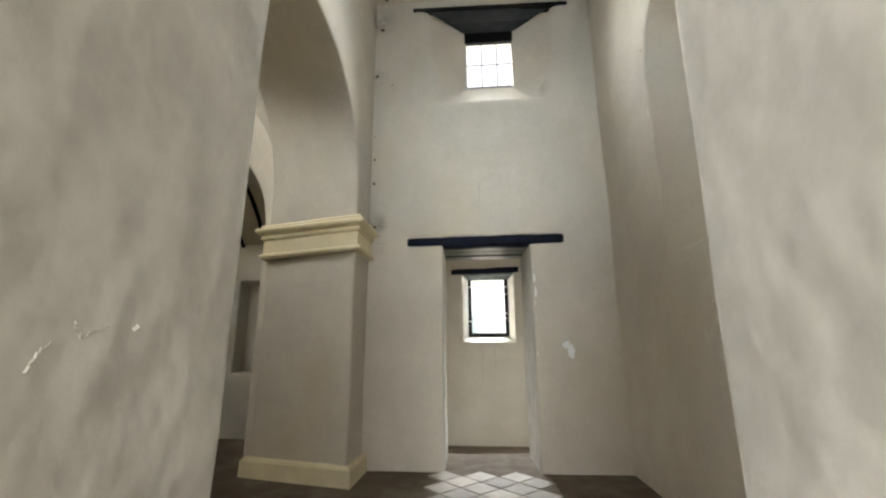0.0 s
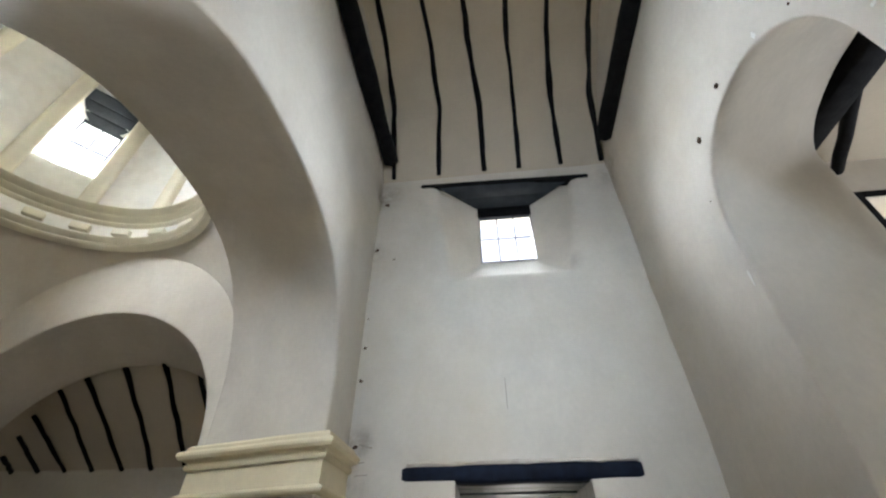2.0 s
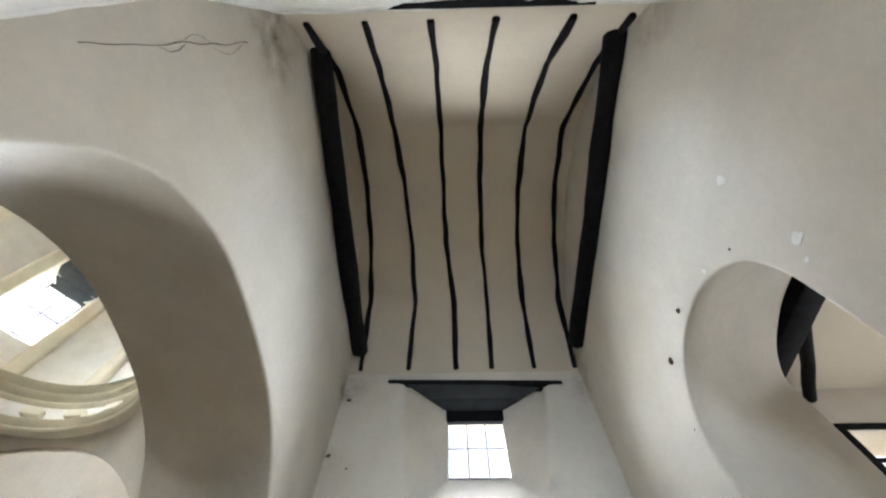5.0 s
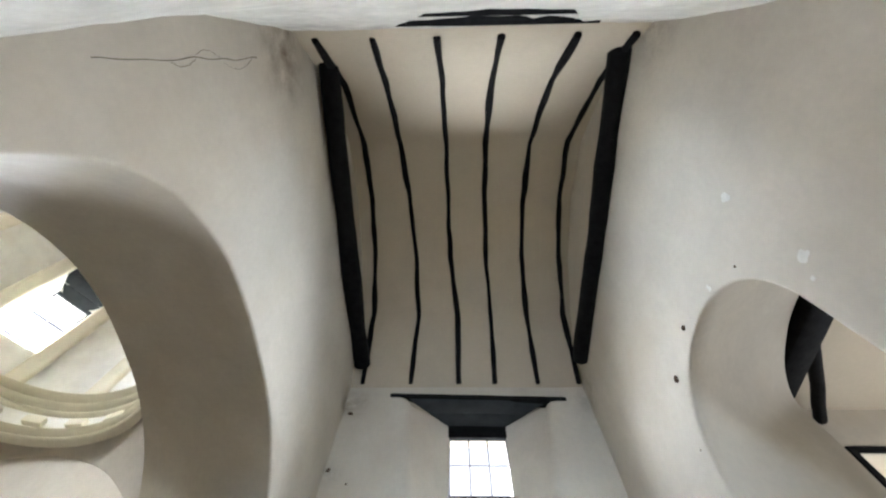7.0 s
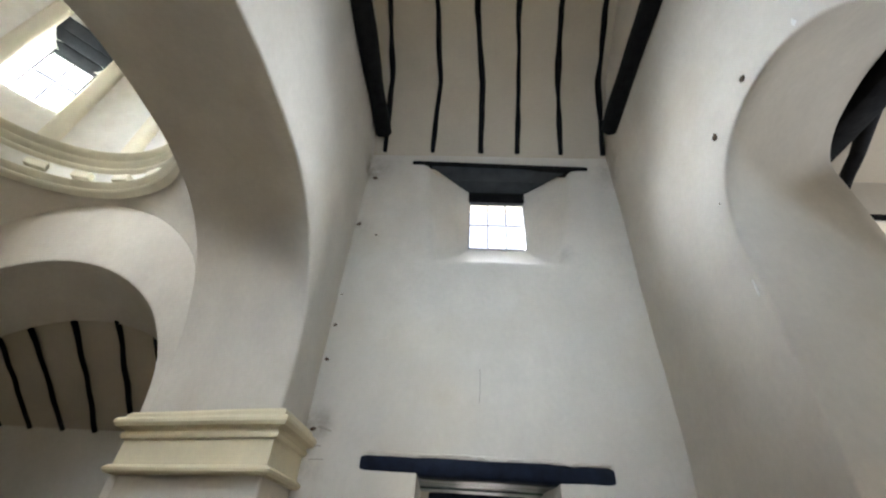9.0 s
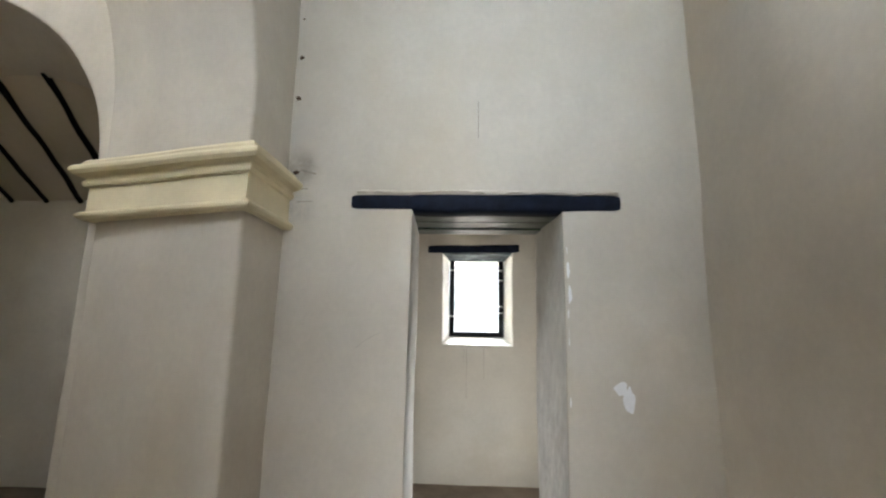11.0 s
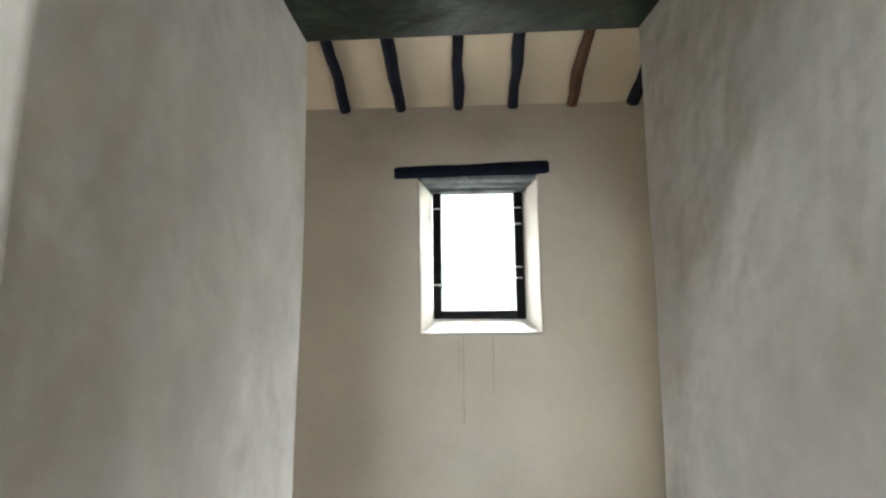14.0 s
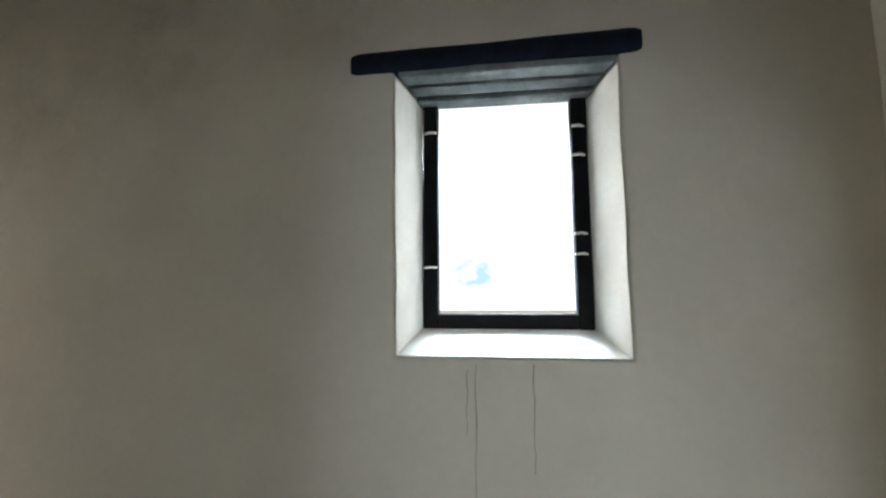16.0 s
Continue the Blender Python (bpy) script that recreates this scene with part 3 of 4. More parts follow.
structure(pendentives(), "white plastered pendentives below the dome ring", "ceiling")


def lathe(name, prof, n, mat, parent=None, label="", wavy=0.006, cx=DX, cy=DY):
    """Turns a profile of (radius, z) about the dome's axis."""
    verts, faces = [], []
    k = len(prof)
    for i in range(n):
        a = 2 * math.pi * i / n
        for r, z in prof:
            p = Vector((cx + r * math.cos(a), cy + r * math.sin(a), z))
            verts.append(p + wob(p, wavy))
    for i in range(n):
        for j in range(k - 1):
            b = ((i + 1) % n) * k
            faces.append([i * k + j, b + j, b + j + 1, i * k + j + 1])
    ob = mesh_object(name, verts, faces, mat, parent, label, sharp=35)
    return ob


ring = new("dome_ring")
tagged(ring, "cream moulded ring below the dome with small blocks in its frieze", "cornice")


def round_mould(r, z, w, h, k=6):
    return [(r + 0.04, z)] + [(r - w * math.sin(math.pi * (0.0 + j / k)), z + h * j / k) for j in range(1, k)] + [(r + 0.04, z + h)]


for z, w, h in ((4.255, 0.05, 0.05), (4.32, 0.085, 0.055), (4.54, 0.05, 0.05), (4.605, 0.09, 0.06), (4.68, 0.13, 0.065)):
    lathe("moulding", round_mould(DR, z, w, h), 120, CREAM_PALE, ring)
lathe("frieze", [(DR + 0.005, 4.26), (DR + 0.005, 4.72)], 120, WHITE, ring)
for i in range(22):
    a = 2 * math.pi * (i + 0.3) / 22
    bm = bmesh.new()
    box(bm, DR - 0.055, DR + 0.02, -0.085, 0.085, 4.42, 4.495, 0.010)
    for v in bm.verts:
        v.co = Matrix.Rotation(a, 3, 'Z') @ v.co + Vector((DX, DY, 0))
    part("frieze_block", bm, CREAM_PALE, ring)

# drum with windows and ribs, dome above
DRUM_R = 1.40
DW0, DW1 = 5.35, 6.09
WIN_AZ = [radians(139 + 90 * i) for i in range(4)]


def drum_at(u, v, d):
    a = u / DRUM_R
    return (DX + (DRUM_R + d) * math.cos(a), DY + (DRUM_R + d) * math.sin(a), v)


def drum_wall(i):
    a0 = WIN_AZ[i] - math.pi / 4
    c = math.pi / 4 * DRUM_R
    at = lambda u, v, d: drum_at(-u + a0 * DRUM_R + 2 * c, v, d)
    return wall("wall_drum", at, [(0, 4.45), (2 * c, 4.45), (2 * c, 6.62), (0, 6.62)],
                [[(0, rect_ring(c - 0.40, c + 0.40, DW0 - 0.17, DW1 + 0.33)), (0.23, rect_ring(c - 0.185, c + 0.185, DW0 - 0.01, DW1 + 0.02)),
                  (0.42, rect_ring(c - 0.185, c + 0.185, DW0 - 0.01, DW1 + 0.02))]], 0.42, WHITE, step=0.12, rr=0.02, amp=0.008)


for i in range(4):
    structure(drum_wall(i), "white plastered drum wall with a small window", "wall")

dome_prof = [(DRUM_R * math.cos(t) + 0.01, 6.58 + 1.25 * math.sin(t)) for t in [math.pi / 2 * j / 14 for j in range(15)]]
structure(lathe("ceiling_dome", dome_prof, 80, WHITE), "pale plastered dome", "ceiling")
for i in range(12):
    a = WIN_AZ[0] + math.pi / 12 + 2 * math.pi * i / 12
    bm = bmesh.new()
    box(bm, DRUM_R - 0.07, DRUM_R + 0.04, -0.085, 0.085, 4.70, 6.66, 0.045, 4)
    for v in bm.verts:
        v.co = Matrix.Rotation(a, 3, 'Z') @ v.co + Vector((DX, DY, 0))
    tagged(part("drum_pilaster", bm, CREAM_PALE), "broad rounded cream pilaster strip on the drum", "pilaster", group="pilasters of the drum")

# side chapel north of the crossing
CHY = 5.36
slab("wall_chapel_east", -1.82, -1.52, CY1 + 0.5, CHY + 0.3, -0.3, 4.2, PLASTER_ROOM, "plain plastered wall added to close the side chapel", "wall")
slab("wall_chapel_west", -5.85, -5.55, CY1, CHY + 0.3, -0.3, 4.2, PLASTER_ROOM, "plain plastered wall added to close the side chapel", "wall")
chapel_wall = wall("wall_chapel_north", lambda u, v, d: (u, CHY + d, v), [(-5.8, -0.5), (-1.5, -0.5), (-1.5, 4.0), (-5.8, 4.0)],
                   [[(0, rect_ring(-5.30, -4.88, 1.30, 2.15)), (0.06, rect_ring(-5.29, -4.89, 1.31, 2.14)), (0.45, rect_ring(-5.70, -4.80, 1.26, 2.14))],
                    [(0, rect_ring(-2.98, -2.30, 0.81, 2.05)), (0.25, rect_ring(-2.96, -2.32, 0.83, 2.03))]],
                   0.45, PLASTER_ROOM, rr=0.02)
structure(chapel_wall, "shadowy plastered chapel wall with window and niche", "wall")
door_lintel("window_lintel", -5.36, -4.72, CHY, 2.16, 2.25, 0.12, WOOD_DARK, "dark log lintel above the chapel window", 7)
# unseen slab, added to keep sky light from leaking into the chapel
slab("wall_chapel_south", -5.85, -4.85, CY1, CY1 + 0.3, -0.3, 4.2, PLASTER_ROOM, "plain plastered wall added to close the side chapel", "wall")
slab("floor_chapel", -5.9, -1.5, CY1 + 0.3, CHY + 0.4, -0.26, -0.004, EARTH, "dark earthen chapel floor", "floor")


def chapel_prof(w):
    return CY1 + 0.50 + (CHY - CY1 - 0.48) * w, 3.32 - 0.76 * w + 0.02 * math.sin(math.pi * w)


structure(vault("ceiling_chapel", chapel_prof, -5.8, -1.6, 30, 16, PLASTER_VAULT), "brown-grey plastered chapel vault", "ceiling")
CHAPEL_RIBS = [(-2.28, -2.36, 0.02), (-2.53, -2.64, 0.02), (-2.88, -2.99, 0.02), (-3.31, -3.37, 0.04), (-3.76, -3.72, 0.12), (-4.11, -4.08, 0.22),
               (-4.53, -4.40, 0.45), (-4.80, -4.72, 0.64), (-5.08, -5.04, 0.83)]
for i, (xa, xb, start) in enumerate(CHAPEL_RIBS):
    pts = []
    for j in range(0, 17):
        w = start + (0.985 - start) * j / 16
        y, z = chapel_prof(w)
        pts.append((xa + (xb - xa) * j / 16 + 0.02 * noise.noise(Vector((j * 0.3, i * 3.7, 2))), y - 0.005, z - 0.012))
    tagged(part("vault_rib", log_mesh(pts, 0.026, sides=8, seed=90 + i, rough=0.3), WOOD_DARK),
           "thin black pole set in the chapel vault", "vault rib", group="poles of the chapel vault")


# impost cornice round the arch pier
def cornice(name, path, courses, mat, label):
    """Sweeps each course, a profile of (out, z), round the corners of a pier; path points carry their outward directions."""
    root = new(name)
    for course, prof in courses:
        bm = bmesh.new()
        rows = []
        for (x, y, nx, ny) in path:
            rows.append([bm.verts.new(Vector((x + nx * o, y + ny * o, z)) + wob(Vector((x, y, z)), 0.006)) for o, z in prof])
        for a, b in zip(rows, rows[1:]):
            for k in range(len(prof) - 1):
                bm.faces.new([a[k], b[k], b[k + 1], a[k + 1]])
        part(course, bm, mat, root, sharp=30)
    return tagged(root, label, "cornice")


IMPOST = [(-0.02, 2.015), (0.045, 2.015), (0.06, 2.028), (0.062, 2.042), (0.045, 2.058), (0.028, 2.064), (0.026, 2.20), (0.045, 2.207), (0.052, 2.222),
          (0.05, 2.236), (0.04, 2.244), (0.045, 2.256), (0.085, 2.266), (0.10, 2.285), (0.10, 2.302), (0.088, 2.318), (0.062, 2.324), (0.06, 2.345),
          (0.045, 2.362), (-0.02, 2.372)]

IMPOST = [("lower_moulding", IMPOST[:6]), ("flat_band", IMPOST[5:7]), ("upper_moulding", IMPOST[6:])]


def impost_path(sign, yb, yc):
    """From the bay face, round the jamb, to the crossing face."""
    s = sign
    return [(BX0, yb + s * 0.50, 1, 0), (BX0, yb + s * 0.25, 1, 0), (BX0 - 0.0, yb, 1, -s), (BX0 - 0.33, yb + s * 0.0 + (yc - yb) * 0.33, 0, -s),
            (BX0 - 0.66, yb + (yc - yb) * 0.66, 0, -s), (CX1, yc, -1, -s), (CX1, yc + s * 0.1, -1, 0)]


cornice("impost_cornice", impost_path(1, 3.52, 3.80), IMPOST, CREAM, "cream-painted moulded impost cornice on the arch pier")
cornice("impost_cornice", impost_path(-1, 0.88, 0.94), IMPOST, CREAM, "cream-painted moulded impost cornice on the arch pier")
PLINTH = [("plinth_course", [(-0.02, 0.16), (0.03, 0.155), (0.05, 0.135), (0.055, 0.0), (0.055, -0.05)])]
cornice("pier_plinth", impost_path(1, 3.52, 3.80), PLINTH, CREAM, "low cream-painted plinth at the foot of the pier")

cornice("impost_cornice", [(-4.47, CY1 + 0.55, 1, 0), (-4.47, CY1 + 0.2, 1, 0), (-4.47, CY1, 1, -1), (-4.58, CY1, 0, -1)], IMPOST, CREAM,
        "cream-painted moulded impost cornice at the chapel arch")
# space beyond the arched side opening
gallery_wall = wall("wall_gallery_north", lambda u, v, d: (u, 3.70 + d, v), [(2.45, 1.0), (5.3, 1.0), (5.3, 4.9), (2.45, 4.9)],
                    [[(0, rect_ring(3.50, 3.98, 3.59, 4.15)), (0.32, rect_ring(3.50, 3.98, 3.59, 4.15))]], 0.32, PLASTER, rr=0.02)
structure(gallery_wall, "pale plastered gallery wall with a small framed window", "wall")
# this window is added to admit the gallery's extra lamp
gallery_east = wall("wall_gallery_east", lambda u, v, d: (4.98 + d, u, v), [(-0.7, 0.9), (3.75, 0.9), (3.75, 4.9), (-0.7, 4.9)],
                    [[(0, rect_ring(2.5, 3.3, 2.3, 3.7)), (0.3, rect_ring(2.5, 3.3, 2.3, 3.7))]], 0.3, PLASTER, step=0.2)
structure(gallery_east, "plain plastered gallery wall with an added unseen window", "wall")
slab("wall_gallery_south", 2.5, 5.3, -0.9, -0.6, 0.9, 4.9, PLASTER, "plain plastered gallery wall", "wall")
slab("wall_gallery_west", 2.40, 2.60, -0.9, BY0 + 0.02, 0.9, 4.9, PLASTER, "plain plastered gallery wall", "wall")
slab("ceiling_gallery", 2.4, 5.3, -0.9, 3.9, 4.62, 4.8, PLASTER_VAULT, "pale plastered gallery ceiling", "ceiling")
slab("floor_gallery", 2.4, 5.3, -0.9, 3.9, 0.9, 1.05, EARTH, "earthen gallery floor", "floor")
bm = bmesh.new()
box(bm, 2.64, 2.83, 0.6, 3.12, 4.12, 4.55, 0.025)
for v in bm.verts:
    v.co.x += (3.12 - v.co.y) * 0.05
tagged(part("gallery_beam", bm, WOOD_DARK), "heavy dark squared beam at the mouth of the arched opening", "beam")
for i, x in enumerate((3.46,)):
    bm = log_mesh(line((x - 0.46, 2.50, 4.49), (x + 0.04, 3.69, 4.50), 16, 0.02, i), 0.05, seed=110 + i)
    tagged(part("ceiling_beam", bm, WOOD_DARK), "dark round log beam under the gallery ceiling", "ceiling beam", group="log beams of the gallery")

# entry space behind the doorway
slab("wall_entry_west", -2.0, -1.7, -3.4, -0.1, -0.3, 3.4, PLASTER, "plain plastered wall of the entry space", "wall")
slab("wall_entry_east", 2.4, 2.7, -3.4, -0.1, -0.3, 3.4, PLASTER, "plain plastered wall of the entry space", "wall")
back_wall = wall("wall_entry_south", lambda u, v, d: (u, -3.2 - d, v), [(-2.0, -0.4), (2.7, -0.4), (2.7, 3.4), (-2.0, 3.4)],
                 [[(0, rect_ring(-0.5, 1.2, -0.3, 2.4)), (0.3, rect_ring(-0.5, 1.2, -0.3, 2.4))]], 0.3, PLASTER, step=0.25)
structure(back_wall, "plain plastered wall with a doorway to the open", "wall")
slab("ceiling_entry", -2.0, 2.7, -3.5, -0.15, 3.2, 3.4, PLASTER, "plain plastered ceiling of the entry space", "ceiling")
slab("wall_entry_inner", -2.0, -1.06, -0.17, 0.6, -0.3, 3.4, PLASTER, "plain plastered wall of the entry space", "wall")
slab("wall_entry_corner", 2.00, 2.7, -0.17, 0.6, -0.3, 3.4, PLASTER, "plain plastered wall of the entry space", "wall")



# ---- linings and window frames ----
def lining(name, at, levels, mat, label, amp, skip_bottom=0, skip_top=0, k=12):
    """Plaster faces of a reveal, a little proud of the wall's core. Rings run bottom, right, top, left, k points a side."""
    verts, faces = [], []
    n = 4 * k
    use = [i for i in range(n) if not (skip_bottom and i < k) and not (skip_top and 2 * k <= i < 3 * k)]
    rows = []
    for (d0, r0), (d1, r1) in zip(levels, levels[1:]):
        m = max(2, int((d1 - d0) / 0.06))
        for j in range(m + (1 if d1 == levels[-1][0] else 0)):
            w = j / m
            rows.append((d0 + (d1 - d0) * w, [(p[0] + (q[0] - p[0]) * w, p[1] + (q[1] - p[1]) * w) for p, q in zip(r0, r1)]))
    for d, ring_pts in rows:
        for p in ring_pts:
            v = Vector(at(p[0], p[1], d))
            verts.append(v + wob(v, amp))
    for r in range(len(rows) - 1):
        for i in use:
            j = (i + 1) % n
            faces.append([r * n + i, r * n + j, (r + 1) * n + j, (r + 1) * n + i])
    ob = mesh_object(name, verts, faces, mat, sharp=45)
    return structure(ob, label, "reveal")


lining("doorway_reveal", lambda u, v, d: (u, BY1 + d, v), [(0.004, rect_ring(0.003, 0.897, -0.39, 2.15, 24)), (0.715, rect_ring(-0.019, 0.872, -0.39, 2.17, 24))],
       PLASTER_JAMB, "rough grey-white plastered sides of the doorway", 0.012, 1, 1, 24)
lining("window_reveal", lambda u, v, d: (u, RY1 + d, v), [(-0.004, rect_ring(0.112, 0.928, 1.216, 2.275)), (0.165, rect_ring(0.186, 0.852, 1.30, 2.225))],
       WHITE, "white-painted splayed sides of the small window", 0.012, 0, 1)

lining("window_reveal", lambda u, v, d: (u, RY1 + d, v), [(0.19, rect_ring(0.186, 0.854, 1.302, 2.255)), (0.498, rect_ring(0.178, 0.862, 1.29, 2.20))],
       WHITE, "white-painted outer sides of the small window", 0.012)


def frame_bars(name, at, u0, u1, v0, v1, d0, d1, w, cols, rows, bar, mat, label, sides="lrtb"):
    """A window frame: stiles, rails and thin bars between the panes."""
    root = new(name)

    def piece(pname, a0, a1, b0, b1, e0, e1):
        bm = bmesh.new()
        box(bm, a0, a1, e0, e1, b0, b1, min(0.006, (a1 - a0) / 4, (b1 - b0) / 4), 1)
        for v in bm.verts:
            v.co = Vector(at(v.co.x, v.co.z, v.co.y))
        part(pname, bm, mat, root)
    if "l" in sides:
        piece("stile", u0, u0 + w, v0, v1, d0, d1)
    if "r" in sides:
        piece("stile", u1 - w, u1, v0, v1, d0, d1)
    if "b" in sides:
        piece("rail", u0 + w, u1 - w, v0, v0 + w, d0, d1)
    if "t" in sides:
        piece("rail", u0 + w, u1 - w, v1 - w, v1, d0, d1)
    dm = (d0 + d1) / 2
    for i in range(1, cols):
        u = u0 + w + (u1 - u0 - 2 * w) * i / cols
        piece("bar", u - bar / 2, u + bar / 2, v0 + w, v1 - w, dm - bar / 2, dm + bar / 2)
    for j in range(1, rows):
        v = v0 + w + (v1 - v0 - 2 * w) * j / rows
        piece("bar", u0 + w, u1 - w, v - bar / 2, v + bar / 2, dm - bar / 2 - 0.002, dm + bar / 2 + 0.002)
    return tagged(root, label, "window frame")


frame_bars("window_frame", lambda u, v, d: (u, BY1 + d, v), 0.280, 0.866, 4.215, 4.86, 0.315, 0.345, 0.014, 3, 2, 0.013, IRON,
           "thin dark metal frame with six openings in the high window")
frame_bars("window_frame", lambda u, v, d: (u, BY0 - d, v), 0.280, 0.866, 4.14, 4.67, 0.315, 0.345, 0.014, 3, 2, 0.013, IRON,
           "thin dark metal frame in the high entry-side window")
small_frame = frame_bars("window_frame", lambda u, v, d: (u, RY1 + d, v), 0.188, 0.850, 1.296, 2.225, 0.15, 0.20, 0.062, 1, 1, 0.01, WOOD_DARK,
           "black-painted open wooden frame of the small window", "lrb")
for az in WIN_AZ:
    frame_bars("window_frame", lambda u, v, d, az=az: (DX + (DRUM_R + 0.23 + d) * math.cos(az) - u * math.sin(az), DY + (DRUM_R + 0.23 + d) * math.sin(az) + u * math.cos(az), v),
               -0.215, 0.215, DW0, DW1, 0.0, 0.03, 0.018, 2, 2, 0.016, IRON, "thin dark metal frame of a dome window")
    across, out = Vector((-math.sin(az), math.cos(az), 0)), Vector((math.cos(az), math.sin(az), 0))
    hub = Vector((DX, DY, 0))
    soffit("window_soffit", [hub + out * r + across * u + Vector((0, 0, z)) for r, u, z in
                             ((DRUM_R - 0.03, -0.40, DW1 + 0.31), (DRUM_R - 0.03, 0.40, DW1 + 0.31), (DRUM_R + 0.25, -0.225, DW1 - 0.01), (DRUM_R + 0.25, 0.225, DW1 - 0.01))],
           3, WOOD_SLATE, "dark sloping boards over a dome window", gap=0.004)
frame_bars("window_frame", lambda u, v, d: (u, 3.70 + d, v), 3.475, 4.01, 3.565, 4.225, -0.02, 0.03, 0.06, 1, 2, 0.03, WOOD_DARK,
           "black-painted wooden window frame with a cross bar in the gallery")
frame_bars("window_frame", lambda u, v, d: (u, CHY + d, v), -5.295, -4.885, 1.305, 2.145, 0.045, 0.07, 0.022, 1, 1, 0.01, WOOD_DARK,
           "dark wooden frame of the chapel window")

# hooks on the small window's frame
for x, z, s in ((0.215, 2.10, 1), (0.215, 1.54, 1), (0.82, 2.10, -1), (0.82, 1.98, -1), (0.815, 1.665, -1), (0.815, 1.585, -1)):
    bm = log_mesh([(x - s * 0.028, 6.70, z), (x, 6.683, z + 0.004), (x + s * 0.028, 6.685, z + 0.002)], 0.0055, sides=6, seed=int(z * 100))
    part("hook", bm, WHITE, small_frame, "small whitewashed iron hook")

# outside
bm = bmesh.new()
bmesh.ops.create_grid(bm, x_segments=8, y_segments=8, size=150)
for v in bm.verts:
    v.co.z = -0.62
structure(part("ground", bm, EARTH), "bare earth ground round the building", "ground")


# far distance behind the small window: bright haze with a pale blue-green crown of a tree
def distance_material():
    m = bpy.data.materials.new("bright_distance")
    m.use_nodes = True
    nt = m.node_tree
    nt.nodes.remove(nt.nodes["Principled BSDF"])
    geo = nt.nodes.new("ShaderNodeNewGeometry")
    nz = nt.nodes.new("ShaderNodeTexNoise")
    nz.inputs["Scale"].default_value = 0.45
    nz.inputs["Detail"].default_value = 5
    nt.links.new(geo.outputs["Position"], nz.inputs["Vector"])
    crown = nt.nodes.new("ShaderNodeMapping")
    crown.vector_type = 'TEXTURE'
    crown.inputs["Location"].default_value = (-2.2, 62, 4.4)
    crown.inputs["Scale"].default_value = (3.4, 10, 2.4)
    nt.links.new(geo.outputs["Position"], crown.inputs["Vector"])
    span = nt.nodes.new("ShaderNodeVectorMath")
    span.operation = 'LENGTH'
    nt.links.new(crown.outputs[0], span.inputs[0])
    band = nt.nodes.new("ShaderNodeMapRange")
    band.inputs[1].default_value, band.inputs[2].default_value = 1.15, 0.65
    nt.links.new(span.outputs["Value"], band.inputs[0])
    mul = nt.nodes.new("ShaderNodeMath")
    mul.operation = 'MULTIPLY'
    nt.links.new(band.outputs[0], mul.inputs[0])
    step = nt.nodes.new("ShaderNodeMapRange")
    step.inputs[1].default_value, step.inputs[2].default_value = 0.38, 0.58
    nt.links.new(nz.outputs[0], step.inputs[0])
    nt.links.new(step.outputs[0], mul.inputs[1])
    mix = nt.nodes.new("ShaderNodeMix")
    mix.data_type = 'RGBA'
    mix.inputs[6].default_value = (0.5, 0.52, 0.53, 1)
    mix.inputs[7].default_value = (0.20, 0.26, 0.265, 1)
    nt.links.new(mul.outputs[0], mix.inputs[0])
    e = nt.nodes.new("ShaderNodeEmission")
    nt.links.new(mix.outputs[2], e.inputs[0])
    nt.links.new(e.outputs[0], nt.nodes["Material Output"].inputs[0])
    return m


bm = bmesh.new()
bmesh.ops.create_grid(bm, x_segments=2, y_segments=2, size=1)
for v in bm.verts:
    v.co = Vector((v.co.x * 70, 62, 18 + v.co.y * 22))
structure(part("backdrop", bm, distance_material()), "bright hazy sky and pale trees far outside", "backdrop")

# diamond-laid tiles before the doorway
tile_mesh = None
for r in range(-1, 20):
    for c in range(4):
        x = 0.02 + c * 0.32 + (0.16 if r % 2 else 0.0)
        y = 3.86 - r * 0.16
        if x > 0.92 or x < 0.0 or y < 0.75 or y > 3.9:
            continue
        if tile_mesh is None:
            bm = bmesh.new()
            box(bm, -0.106, 0.106, -0.106, 0.106, -0.02, 0.012, 0.005, 1)
            first = part("tile", bm, TILE, bpy.data.objects["floor"])
            tile_mesh = first.data
            first.matrix_world = pose(x, y, 0, 0, 0, 45)
        else:
            ob = new("tile", tile_mesh)
            ob.parent = bpy.data.objects["floor"]
            ob.matrix_world = pose(x, y, 0.002 * noise.noise(Vector((x * 9, y * 9, 0))), 0, 0, 45 + 2 * noise.noise(Vector((x * 5, y * 7, 3))))


# marks on the plaster
def blob(name, place, right, up, w, h, mat, label, category, seed, thick=0.0015, ragged=0.35):
    """A ragged flake or patch, slightly proud of a wall."""
    place, right, up = Vector(place), Vector(right), Vector(up)
    out = right.cross(up)
    bm = bmesh.new()
    n = 22
    rim, top = [], []
    for i in range(n):
        a = 2 * math.pi * i / n
        k = 1 + ragged * noise.noise(Vector((math.cos(a) * 1.3, math.sin(a) * 1.3, seed * 2.7))) * 1.6
        p = place + right * (math.cos(a) * w / 2 * k) + up * (math.sin(a) * h / 2 * k)
        p += wob(p) * 1.0
        rim.append(bm.verts.new(p - out * 0.01))
        top.append(bm.verts.new(p + out * thick - right * math.cos(a) * 0.004 - up * math.sin(a) * 0.004))
    for i in range(n):
        bm.faces.new([rim[i], rim[(i + 1) % n], top[(i + 1) % n], top[i]])
    bm.faces.new(top)
    return tagged(part(name, bm, mat, sharp=60), label, category)


